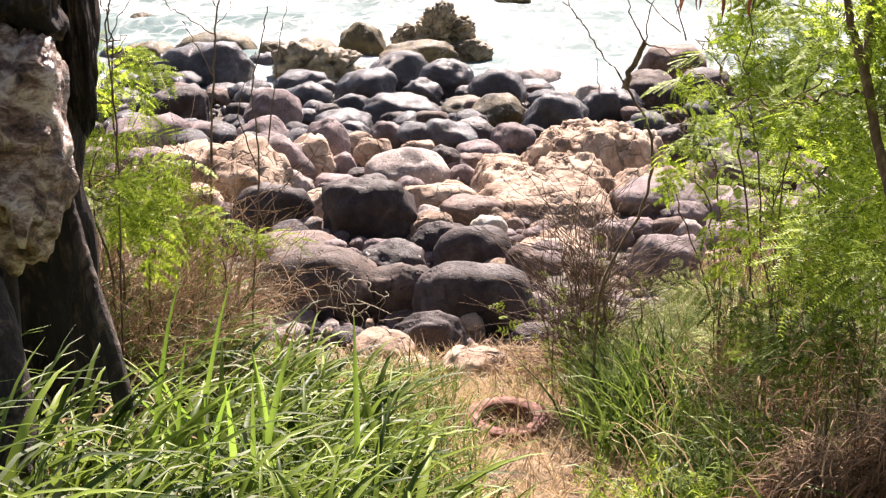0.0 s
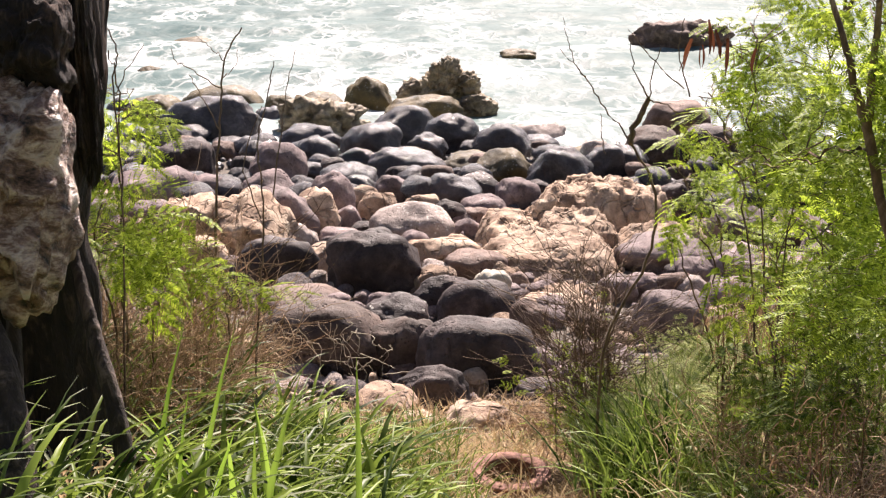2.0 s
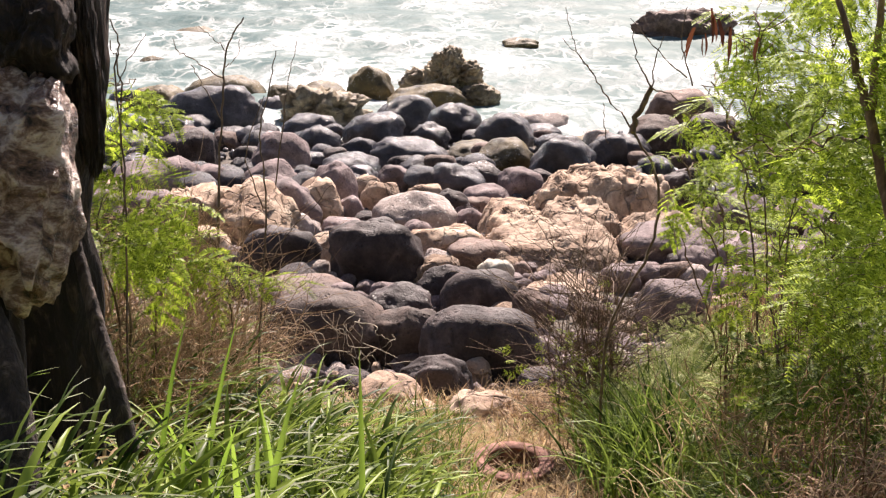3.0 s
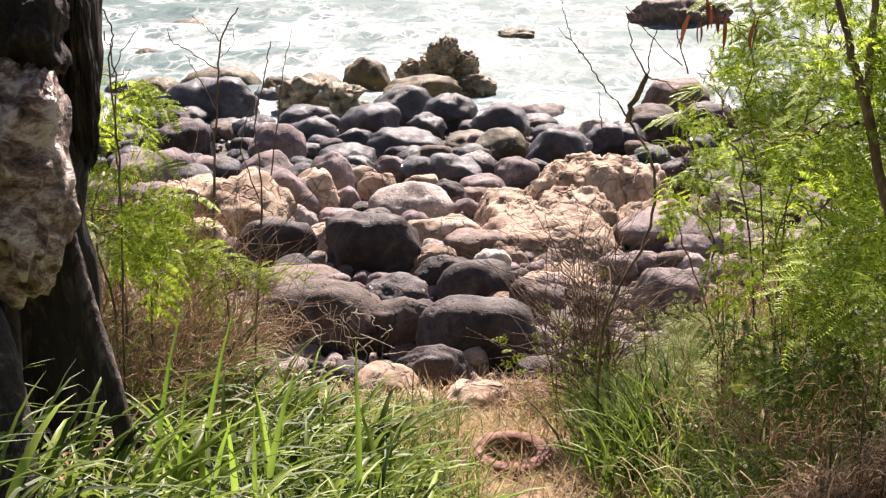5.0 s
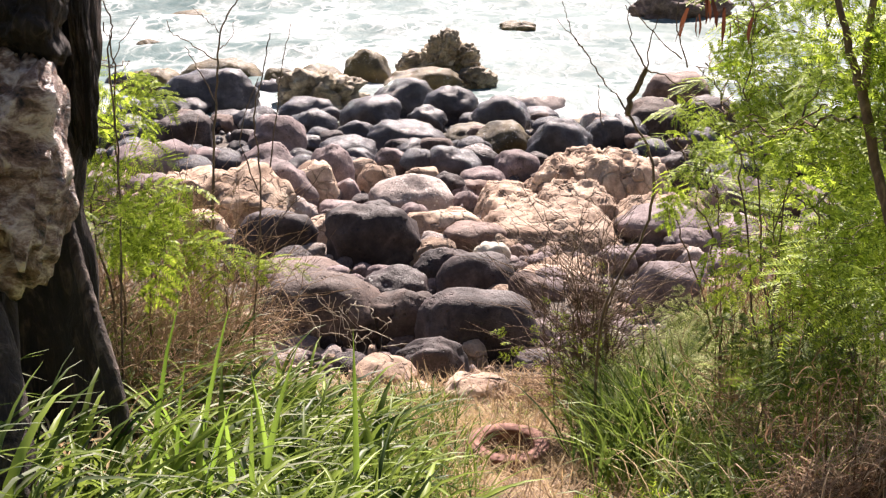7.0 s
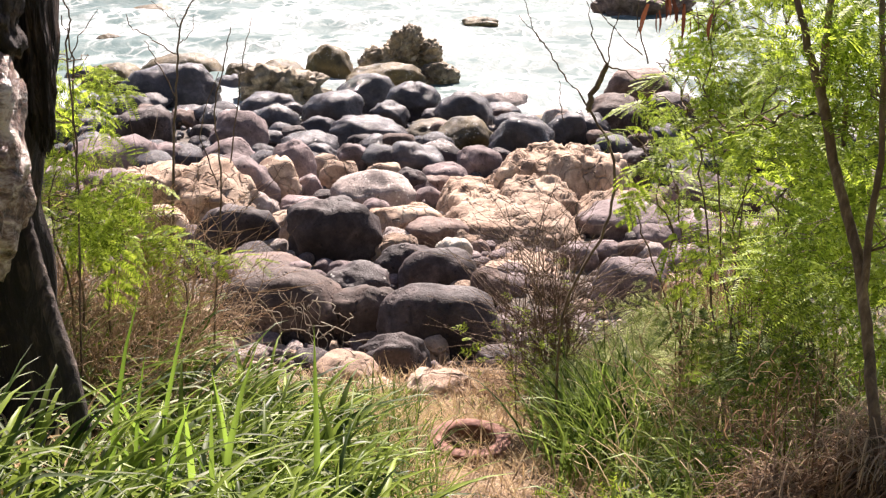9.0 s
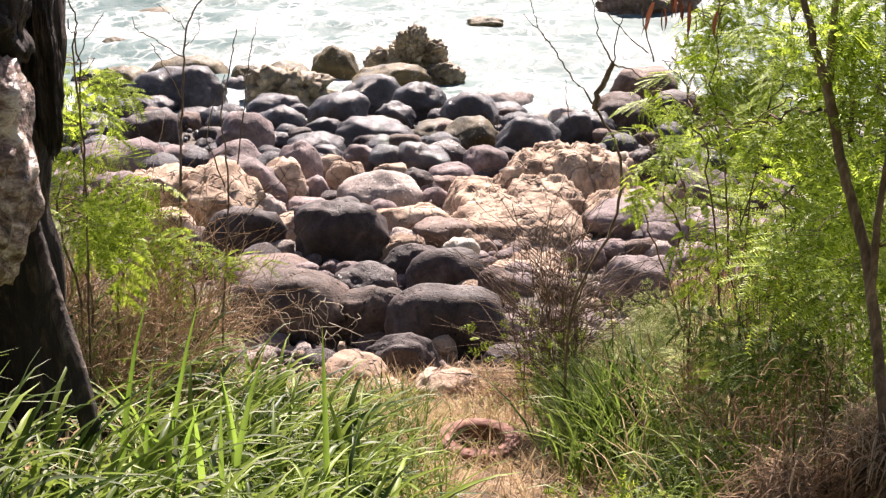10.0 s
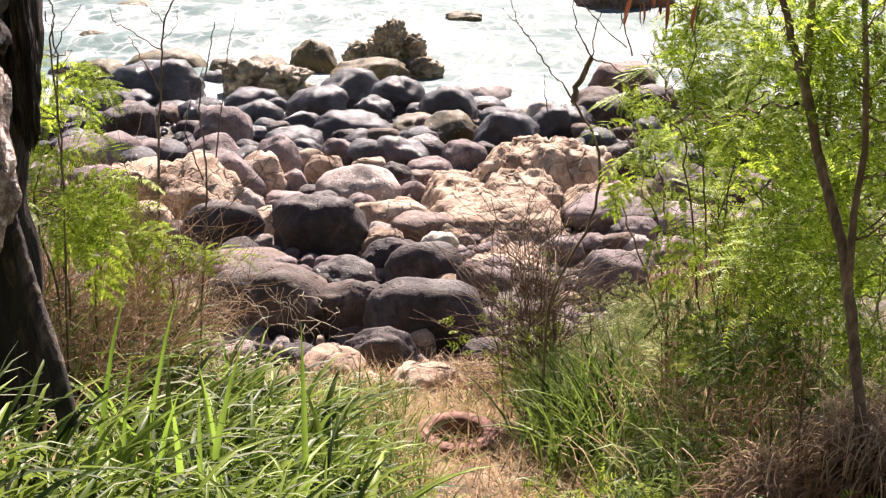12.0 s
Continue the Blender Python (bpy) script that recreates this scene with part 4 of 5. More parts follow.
# ---- feathery-leaved trees and shrubs ----
R1, R2, R3 = (0.16, 0.16, 0.10), (0.24, 0.22, 0.15), (0.34, 0.34, 0.22)
# unseen crown clumps above the view, added to shade the heap and bank
urng = random.Random(19)
SHADE_CROWN = [((urng.uniform(1.5, 2.4), urng.uniform(5.0, 5.9), urng.uniform(4.95, 5.5)), R3, 16) for _ in range(8)]
SHADE_CROWN += [((urng.uniform(1.6, 2.5), urng.uniform(6.2, 7.1), urng.uniform(4.85, 5.4)), R3, 14) for _ in range(2)]
feathery_tree("young_tree", "slender young tree with forked trunk and feathery bright green leaves", [
    (((1.371, 3.591, 3.306), (1.369, 3.708, 3.579), (1.342, 3.817, 3.876), (1.284, 3.895, 4.098), (1.233, 3.959, 4.340)), 0.019, 0.015),
    (((1.233, 3.959, 4.340), (1.198, 3.986, 4.454), (1.168, 4.009, 4.567), (1.117, 4.090, 4.757)), 0.014, 0.008),
    (((1.236, 3.955, 4.324), (1.245, 3.972, 4.455), (1.249, 3.984, 4.569), (1.242, 3.951, 4.780)), 0.015, 0.009),
    (((1.238, 3.944, 4.265), (1.132, 4.074, 4.232), (1.033, 4.193, 4.167)), 0.007, 0.003),
    (((1.355, 3.768, 3.734), (1.359, 3.783, 3.971), (1.370, 3.781, 4.206), (1.355, 3.845, 4.584), (1.354, 3.858, 4.724)), 0.012, 0.007),
    (((1.333, 4.000, 4.162), (1.363, 4.133, 4.364), (1.328, 4.168, 4.550)), 0.008, 0.005)],
    [((1.358, 4.036, 4.413), R1, 21), ((1.436, 3.910, 4.479), R1, 21), ((1.410, 3.988, 4.233), R1, 17), ((1.472, 3.870, 4.304), R1, 20), ((1.235, 4.184, 4.444), R1, 16),
     ((1.201, 4.267, 4.236), R1, 20), ((1.287, 4.219, 4.117), R1, 12), ((1.117, 4.274, 4.152), R1, 12), ((1.264, 3.986, 4.634), R2, 26), ((1.525, 3.995, 4.568), R2, 26), ((1.626, 3.908, 4.247), R2, 26),
     ((1.481, 3.928, 4.072), R1, 20), ((1.630, 3.821, 3.890), R2, 20)], 71)
feathery_tree("young_tree", "thin-stemmed young tree with feathery yellow-green leaves", [
    (((1.325, 5.034, 2.936), (1.282, 5.224, 3.446), (1.271, 5.308, 3.754), (1.224, 5.381, 4.063), (1.248, 5.425, 4.417)), 0.0042, 0.003),
    (((1.357, 5.018, 2.917), (1.369, 5.269, 3.693), (1.450, 5.326, 4.071), (1.524, 5.355, 4.424)), 0.0038, 0.0025),
    (((1.278, 5.238, 3.152), (1.249, 5.496, 3.638), (1.210, 5.670, 3.916), (1.114, 5.732, 4.172)), 0.005, 0.003),
    (((1.495, 5.045, 3.791), (1.381, 5.108, 3.933), (1.296, 5.162, 4.100)), 0.007, 0.003),
    # two added limbs carry the unseen shading clumps
    (((1.524, 5.355, 4.424), (1.75, 5.6, 4.85), (2.1, 6.0, 5.2), (2.6, 6.5, 5.5)), 0.010, 0.004),
    (((1.524, 5.355, 4.424), (1.70, 5.5, 4.95), (1.9, 5.9, 5.6)), 0.008, 0.003)],
    [((1.184, 5.711, 4.127), R1, 15), ((1.296, 5.500, 4.273), R2, 25), ((1.444, 5.361, 4.291), R2, 22), ((1.279, 5.474, 4.070), R2, 25), ((1.428, 5.340, 4.114), R2, 22), ((1.367, 5.321, 3.924), R1, 12),
     ((1.205, 5.633, 4.349), R1, 11), ((1.547, 5.208, 4.157), R2, 20), ((1.567, 5.338, 4.382), R2, 19), ((1.354, 5.513, 4.520), R2, 20), ((1.662, 5.237, 3.928), R1, 12), ((1.503, 5.477, 4.545), R2, 19),
     ((1.399, 6.387, 4.117), R2, 16), ((1.629, 6.324, 4.059), R2, 16), ((1.755, 6.043, 3.843), R2, 16), ((1.915, 6.034, 4.075), R2, 16), ((1.953, 6.052, 4.300), R2, 16), ((2.103, 5.957, 3.985), R2, 16), ((1.441, 5.997, 3.724), R1, 10), ((1.659, 5.932, 3.685), R1, 10), ((2.166, 5.779, 3.741), R2, 12), ((1.955, 5.726, 3.653), R1, 10), ((1.337, 6.155, 3.877), R1, 8), *SHADE_CROWN], 72, leaf_size=(0.7, 1.2))
feathery_tree("leafy_shrub", "low shrub with layered feathery green leaves", [
    (((1.654, 4.907, 2.790), (1.575, 4.987, 3.236), (1.484, 4.987, 3.559), (1.375, 4.956, 3.769)), 0.005, 0.003),
    (((1.674, 4.902, 2.793), (1.641, 4.850, 3.283), (1.592, 4.857, 3.639)), 0.005, 0.003),
    (((1.659, 4.959, 2.913), (1.479, 5.121, 3.191), (1.375, 5.225, 3.421), (1.333, 5.273, 3.551)), 0.004, 0.0025),
    (((1.722, 4.782, 2.845), (1.757, 4.583, 3.375), (1.742, 4.557, 3.659)), 0.004, 0.0025)],
    [((1.376, 5.271, 3.586), R1, 10), ((1.444, 5.054, 3.767), R1, 9), ((1.525, 4.990, 3.614), R1, 9), ((1.433, 5.108, 3.479), R1, 9), ((1.593, 4.873, 3.701), R1, 9), ((1.565, 4.940, 3.482), R1, 9),
     ((1.725, 4.580, 3.715), R1, 9), ((1.705, 4.529, 3.522), R1, 9), ((1.316, 5.371, 3.427), R1, 3),
     ((1.810, 4.466, 3.457), R2, 9), ((1.362, 4.346, 3.807), R1, 8), ((1.451, 4.228, 3.877), R1, 9), ((1.500, 4.076, 3.788), R1, 9), ((1.400, 4.198, 3.715), R1, 8), ((1.302, 4.443, 3.702), R1, 7), ((1.500, 4.122, 3.959), R1, 8)], 73, material=LEAF_BRIGHT)
# shrub in the darker green, standing in for the shaded hollow
feathery_tree("leafy_shrub", "feathery shrub with shade-darkened leaves under the young trees", [
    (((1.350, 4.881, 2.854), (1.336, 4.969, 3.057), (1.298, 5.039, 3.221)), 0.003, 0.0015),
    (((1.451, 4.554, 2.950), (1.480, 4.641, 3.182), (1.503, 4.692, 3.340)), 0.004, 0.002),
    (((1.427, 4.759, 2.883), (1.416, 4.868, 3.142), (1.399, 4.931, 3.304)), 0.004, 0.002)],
    [((1.276, 5.044, 3.220), R1, 6), ((1.399, 4.917, 3.263), R1, 6), ((1.484, 4.691, 3.318), R1, 7), ((1.449, 4.747, 3.141), R1, 5), ((1.547, 4.539, 3.264), R1, 6)], 77, material=LEAF_SHADED, lush=0.2)
feathery_tree("leafy_shrub", "bushy shrub with spreading feathery green leaves", [
    (((1.988, 5.539, 2.560), (2.018, 5.790, 2.843), (1.930, 5.917, 3.129)), 0.0035, 0.002),
    (((1.796, 6.112, 2.374), (1.756, 6.282, 2.783), (1.602, 6.430, 3.119)), 0.0035, 0.002),
    (((2.082, 5.256, 2.681), (2.096, 5.394, 3.038), (2.059, 5.512, 3.355)), 0.0035, 0.002)],
    [((1.578, 6.587, 3.163), R1, 8), ((1.709, 6.405, 3.125), R2, 11), ((1.856, 6.206, 3.068), R2, 11), ((1.953, 5.895, 3.081), R2, 11), ((2.055, 5.777, 3.277), R2, 11), ((2.100, 5.455, 3.221), R2, 11),
     ((1.707, 6.348, 2.938), R1, 6), ((1.933, 6.230, 3.230), R2, 11), ((2.027, 5.973, 3.436), R2, 10), ((2.095, 5.386, 3.015), R1, 6), ((2.230, 5.443, 3.349), R2, 10)], 78)
feathery_tree("leafy_shrub", "small feathery green shrub in front of grey boulders", [
    (((1.319, 6.024, 2.650), (1.289, 6.196, 3.133), (1.225, 6.294, 3.443), (1.118, 6.371, 3.702)), 0.006, 0.003),
    (((1.332, 6.021, 2.651), (1.329, 6.226, 3.264), (1.277, 6.315, 3.576)), 0.005, 0.003),
    (((1.298, 6.103, 2.851), (1.171, 6.241, 3.205), (1.053, 6.316, 3.410)), 0.006, 0.003)],
    [((1.211, 6.350, 3.679), R1, 23), ((1.277, 6.303, 3.523), R1, 20), ((1.118, 6.379, 3.742), R1, 13), ((1.132, 6.323, 3.492), R1, 11), ((1.355, 6.268, 3.448), R1, 10), ((1.407, 6.217, 3.294), R1, 10)], 74, lush=0.5, leaf_size=(0.55, 0.9))
feathery_tree("leafy_shrub", "fern-like shrub with drooping bright green leaves by the old trunk", [
    (((-1.401, 5.789, 2.666), (-1.451, 5.933, 3.102), (-1.470, 6.046, 3.522), (-1.477, 6.155, 4.093), (-1.515, 6.172, 4.292)), 0.008, 0.003),
    (((-1.376, 5.794, 2.664), (-1.309, 5.850, 3.075), (-1.239, 5.853, 3.388)), 0.008, 0.004),
    (((-1.388, 5.791, 2.665), (-1.474, 5.747, 3.214), (-1.514, 5.730, 3.575)), 0.008, 0.004)],
    [((-1.525, 6.138, 4.058), R1, 5), ((-1.457, 6.145, 3.993), (0.1, 0.1, 0.06), 5), ((-1.547, 6.083, 3.774), R1, 10), ((-1.514, 5.735, 3.598), R1, 13), ((-1.425, 5.842, 3.508), R1, 16), ((-1.309, 5.848, 3.428), R1, 16), ((-1.251, 5.833, 3.329), R1, 10), ((-1.461, 5.805, 3.403), R1, 10), ((-1.516, 5.699, 3.458), R1, 8),
     ((-1.375, 5.985, 3.614), R1, 7)], 75, leaf_size=(0.9, 1.3), lush=0.4)
feathery_tree("seedling", "thin seedling with a few feathery green leaves", [
    (((-1.103, 6.468, 2.570), (-1.089, 6.581, 2.891), (-1.156, 6.652, 3.167), (-1.235, 6.688, 3.363)), 0.005, 0.002)],
    [((-1.102, 6.625, 3.041), (0.13, 0.1, 0.04), 6), ((-1.196, 6.653, 3.197), (0.08, 0.08, 0.1), 6), ((-1.262, 6.684, 3.364), (0.08, 0.08, 0.06), 6)], 76)


# ---- bare saplings and shrubs ----
def sapling(name, label, stems, material=None, category="sapling", names=None):
    """A leafless sapling or branch: stem and twigs are parts."""
    stems = [(rooted(pts), r0, r1) if i == 0 else (pts, r0, r1) for i, (pts, r0, r1) in enumerate(stems)]
    root = new(name)
    root.location = stems[0][0][0]
    for i, (pts, r0, r1) in enumerate(stems):
        pts = [np.array(c) - np.array(root.location) for c in pts]
        v, q = stem(pts, r0, r1, 6, 0.004, 300 + i, 6)
        part("stem" if i == 0 else "stub" if r0 > 0.012 else "twig", mesh_from("twig", v, q, material or BARK_TWIG), root)
    return tagged(root, label, category)


sapling("bare_sapling", "thin leafless sapling with forked twigs", [
    (((-1.224, 6.636, 2.477), (-1.196, 6.841, 3.085), (-1.178, 6.961, 3.567), (-1.157, 7.031, 3.937), (-1.134, 7.062, 4.141), (-1.045, 7.094, 4.303)), 0.009, 0.004),
    (((-1.156, 7.040, 3.999), (-1.282, 7.029, 4.082), (-1.376, 7.019, 4.141), (-1.401, 7.021, 4.204)), 0.004, 0.002),
    (((-1.135, 7.061, 4.135), (-1.205, 7.058, 4.205), (-1.275, 7.052, 4.265)), 0.003, 0.0015),
    (((-1.146, 7.049, 4.050), (-1.085, 7.065, 4.100), (-1.068, 7.078, 4.191)), 0.003, 0.0015),
    (((-1.162, 7.004, 3.780), (-1.244, 7.016, 3.939), (-1.315, 7.021, 4.069)), 0.004, 0.002)])
sapling("bare_sapling", "thin leafless sapling with forked twigs", [
    (((-0.950, 6.526, 2.638), (-0.929, 6.678, 3.100), (-0.917, 6.771, 3.459), (-0.948, 6.824, 3.739), (-0.892, 6.873, 3.988), (-0.860, 6.900, 4.154)), 0.007, 0.0025),
    (((-0.932, 6.750, 3.376), (-1.011, 6.800, 3.657), (-0.922, 6.861, 3.933)), 0.004, 0.002),
    (((-0.869, 6.784, 3.486), (-0.809, 6.879, 3.959), (-0.753, 6.919, 4.208)), 0.004, 0.0015),
    (((-0.929, 6.685, 3.127), (-0.736, 6.759, 3.314), (-0.592, 6.812, 3.478)), 0.003, 0.0015),
    (((-0.907, 6.673, 3.071), (-0.821, 6.728, 3.234), (-0.693, 6.777, 3.369)), 0.003, 0.0015)])
sapling("bare_sapling", "thin leafless sapling with forked twigs", [
    (((-1.360, 5.467, 2.924), (-1.379, 5.698, 3.706), (-1.406, 5.778, 4.175), (-1.392, 5.802, 4.337), (-1.442, 5.802, 4.454)), 0.006, 0.003),
    (((-1.402, 5.775, 4.151), (-1.339, 5.806, 4.266), (-1.279, 5.830, 4.357)), 0.003, 0.0015)])
sapling("broken_branch", "dead forked branch with a dark broken stub", [
    (((0.815, 6.578, 2.726), (1.032, 6.686, 3.174), (1.075, 6.762, 3.510), (0.946, 6.831, 3.759)), 0.008, 0.007),
    (((0.941, 6.831, 3.753), (0.974, 6.842, 3.844), (1.037, 6.854, 3.979)), 0.017, 0.013),
    (((0.955, 6.830, 3.759), (0.817, 6.875, 3.925), (0.717, 6.909, 4.078), (0.588, 6.938, 4.217)), 0.005, 0.002),
    (((0.746, 6.901, 4.042), (0.660, 6.923, 4.148), (0.630, 6.939, 4.259), (0.601, 6.952, 4.371)), 0.003, 0.0015),
    (((1.037, 6.854, 3.979), (0.971, 6.880, 4.096), (0.926, 6.909, 4.290)), 0.005, 0.002),
    (((1.037, 6.854, 3.979), (1.054, 6.872, 4.125), (1.094, 6.879, 4.237)), 0.004, 0.002),
    (((1.043, 6.852, 3.971), (1.127, 6.835, 3.945), (1.267, 6.795, 3.850)), 0.005, 0.002),
    (((1.209, 6.834, 4.030), (1.039, 6.881, 4.180), (0.925, 6.912, 4.318)), 0.004, 0.002),
    (((1.237, 6.823, 3.989), (1.178, 6.862, 4.210), (1.201, 6.875, 4.377)), 0.004, 0.002),
    (((0.825, 6.835, 3.695), (0.801, 6.859, 3.813), (0.795, 6.874, 3.897)), 0.003, 0.0015)], category="branch")
bare_shrub("bare_shrub", "tangled leafless brown shrub beside the path", (0.850, 7.391, 2.029), 1.40, 0.40, 40, 81, lean=(0.03, 0.0), thick=0.0056)
bare_shrub("bare_shrub", "low tangle of dead brown twigs beside the iron ring", (0.66, 7.98, 1.739), 0.30, 0.45, 50, 82, material=DRY_BROWN, thick=0.005)


for at, h, w, n, seed in (((-1.561, 6.406, 2.659), 1.3, 0.7, 40, 83), ((-1.350, 6.724, 2.508), 1.25, 0.7, 40, 84), ((-1.123, 6.939, 2.393), 1.1, 0.55, 34, 85), ((-1.718, 6.274, 2.709), 1.2, 0.6, 28, 86),
                          ((-1.452, 5.560, 2.942), 0.75, 0.6, 34, 89), ((-1.285, 5.787, 2.855), 0.8, 0.6, 34, 90), ((-1.155, 6.087, 2.714), 0.75, 0.5, 30, 91)):
    bare_shrub("dry_shrub", "dense dry brown brushwood on the bank", at, h, w, n, seed, material=DRY_BROWN, thick=0.004, forks=10)
for at, h, w, n, seed in (((1.36, 4.95, 2.9), 0.62, 0.5, 22, 102), ((1.55, 4.62, 3.0), 0.6, 0.4, 18, 103), ((1.399, 6.047, 2.734), 0.5, 0.8, 14, 87), ((1.531, 5.730, 2.851), 0.5, 0.8, 14, 88)):
    bare_shrub("dry_shrub", "dead red-brown brushwood under the young trees", at, h, w, n, seed, material=DRY_BROWN, thick=0.004, forks=10)


# ---- dead fronds hanging over the hollow of the bank ----
def hanging_brush(name, label, a, b, n, reach, seed, material):
    """Dry blades bent over from a line of standing stalks and hanging down in front of them."""
    rng = np.random.default_rng(seed)
    t = rng.uniform(0, 1, n)[:, None]
    tops = np.array(a) * (1 - t) + np.array(b) * t + rng.normal(0, 1, (n, 3)) * (0.06, 0.14, 0.10)
    v, q = blades(tops, rng.uniform(*reach, n), rng.uniform(0.002, 0.006, n), rng.uniform(0.5, 1.7, n), rng, 6, 2.0, rng.normal(-1.7, 1.5, n))
    legs = tops[::30].copy()
    feet = legs + rng.normal(0, 0.05, legs.shape)
    feet[:, 2] = ground_z(feet[:, 0], feet[:, 1]) - 0.03
    w, k = joined([tube(bent([f, (f + e) / 2 + rng.normal(0, 0.03, 3), e], 4), np.linspace(0.004, 0.002, 9), 4) for f, e in zip(feet, legs)])
    v, q = joined([(v, q), (w, k)])
    return tagged(new(name, mesh_from(name, v, q, material)), label, "dry brush", kind="stuff")


hanging_brush("dry_brush", "red-brown dead fronds hanging over the bank", (1.275, 6.177, 2.95), (1.465, 5.879, 3.15), 260, (0.15, 0.38), 92, THATCH)
hanging_brush("dry_brush", "red-brown dead fronds hanging over the bank", (1.442, 5.779, 3.248), (1.543, 5.249, 3.371), 260, (0.2, 0.5), 93, THATCH)
hanging_brush("dry_brush", "bent straw hanging over the heap", (1.140, 4.101, 3.235), (1.250, 3.780, 3.353), 130, (0.12, 0.26), 94, THATCH)


# ---- dead hanging leaves ----
def dead_leaves():
    rng = np.random.default_rng(5)
    top = np.array((1.014, 4.885, 4.515))
    roots = top + rng.normal(0, (0.06, 0.05, 0.05), (14, 3))
    roots[:3] += np.array((-0.11, 0.0, -0.06))
    v, q = blades(roots, rng.uniform(0.06, 0.14, 14), rng.uniform(0.012, 0.022, 14), rng.uniform(2.3, 3.1, 14), rng, 5, 0.3)
    return tagged(new("dead_leaves", mesh_from("dead_leaves", v, q, DEAD_LEAF)), "bunch of dry red-brown leaves hanging from a branch", "dead leaves", kind="stuff")


dead_leaves()

# ---- grasses ----
grng = np.random.default_rng(40)
bank = lambda x, y: smooth(0.42, 0.66, np.hypot(x + 1.6, (y - 4.9) * 0.8)) * smooth(-0.10, -0.42, x + 0.14 * (y - 5.5)) * smooth(7.4, 6.6, y + 0.25 * (x + 1))
grass("tall_grass", spread(4000, (-2.2, 0.35), (3.0, 7.3), grng, bank), (0.38, 0.84), (0.016, 0.042), (0.22, 0.24), BLADE_GREEN,
      "long lush green grass blades on the slope", 41, droop=0.52, heading=(-0.3, 1.4), segments=8)
grass("tall_grass", spread(1000, (-2.2, -0.55), (3.0, 6.2), grng, bank), (0.45, 0.9), (0.014, 0.034), (0.35, 0.28), BLADE_PALE,
      "grey-green grass blades bent over among the green", 42, droop=0.8, segments=8)
grass("dry_grass", spread(3200, (-2.2, 0.45), (3.4, 8.0), grng, lambda x, y: smooth(0.15, -0.2, x)), (0.2, 0.5), (0.003, 0.007), (0.5, 0.35), STRAW,
      "thin straw-coloured grass among the green blades", 43, droop=0.8)
fringe = lambda x, y: smooth(0.22, -0.02, x + 0.06 * (y - 6.4)) * smooth(-1.0, -0.3, x)
grass("short_grass", spread(4600, (-1.0, 0.5), (4.4, 8.2), grng, fringe), (0.14, 0.42), (0.006, 0.014), (0.35, 0.3), BLADE_GREEN,
      "fine short green grass along the edge of the path", 44, droop=0.7)
grass("short_grass", spread(3800, (-1.2, 0.7), (5.0, 8.8), grng, fringe), (0.12, 0.32), (0.004, 0.008), (0.4, 0.35), STRAW,
      "fine dry yellow grass along the edge of the path", 45, droop=0.7)
grass("straw_litter", spread(4200, (-0.7, 1.0), (4.6, 9.4), grng, None, 0.02), (0.07, 0.24), (0.006, 0.012), (1.2, 0.35), STRAW,
      "flattened straw littering the path", 46, droop=0.2, segments=2, category="straw")
grass("straw_litter", spread(3000, (-0.7, 1.0), (4.6, 9.4), grng, None, 0.02), (0.06, 0.22), (0.006, 0.011), (1.1, 0.4), DRY_BROWN,
      "dark broken stalks lying in the straw of the path", 58, droop=0.2, segments=2, category="straw")
path_edge = lambda x, y: (0.25 + 0.75 * smooth(0.12, 0.35, np.abs(x - 0.33 + 0.02 * (y - 7)))) * (np.hypot(x - RING[0], y - RING[1]) > 0.36)
grass("short_grass", spread(2600, (-0.4, 1.0), (4.4, 9.2), grng, path_edge), (0.05, 0.2), (0.002, 0.005), (0.5, 0.4), STRAW,
      "short dry tufts standing on the path", 59, droop=0.7)
foot = lambda x, y: smooth(8.5, 8.1, y) * smooth(0.75, 0.5, x) * (np.hypot(x - RING[0], y - RING[1]) > 0.42)
grass("short_grass", spread(3600, (-0.9, 0.8), (7.2, 8.5), grng, foot), (0.07, 0.24), (0.003, 0.007), (0.45, 0.35), STRAW,
      "dry straw tufts against the foot of the boulders", 98, droop=1.2)
grass("short_grass", spread(900, (-0.9, 0.5), (7.2, 8.4), grng, foot), (0.08, 0.22), (0.004, 0.008), (0.4, 0.35), BLADE_GREEN,
      "fresh green tufts in the straw below the boulders", 99, droop=1.0)
left_bank = lambda x, y: smooth(-1.12, -1.45, x + 0.12 * (y - 7)) * smooth(0.2, 0.7, np.sin(5.3 * x + 2.1 * y) * np.sin(3.7 * y - 2.9 * x) + 0.75)
grass("dry_brush", spread(7000, (-2.6, -0.6), (6.2, 8.6), grng, left_bank), (0.4, 1.1), (0.003, 0.008), (0.35, 0.3), DRY_BROWN,
      "dense dry brown brush on the bank", 47, droop=1.3, segments=6)
grass("dry_brush", spread(6000, (-2.6, -0.7), (5.8, 8.4), grng, left_bank), (0.3, 0.9), (0.004, 0.010), (0.4, 0.35), THATCH,
      "dark red-brown dead stalks on the bank", 96, droop=1.6, segments=6)
grass("dry_brush", spread(2200, (-2.6, -0.7), (6.0, 8.2), grng, left_bank), (0.3, 1.0), (0.003, 0.007), (0.35, 0.35), STRAW,
      "bleached dry stalks on the bank", 48, droop=1.6, segments=6)
under = lambda x, y: smooth(-0.9, -1.1, x) * smooth(5.4, 5.9, y)
grass("dry_brush", spread(3600, (-2.3, -0.85), (5.4, 6.8), grng, under), (0.25, 0.7), (0.004, 0.010), (0.45, 0.4), DRY_BROWN,
      "tangled dry brown stalks in front of the brushwood", 97, droop=1.7, segments=6)
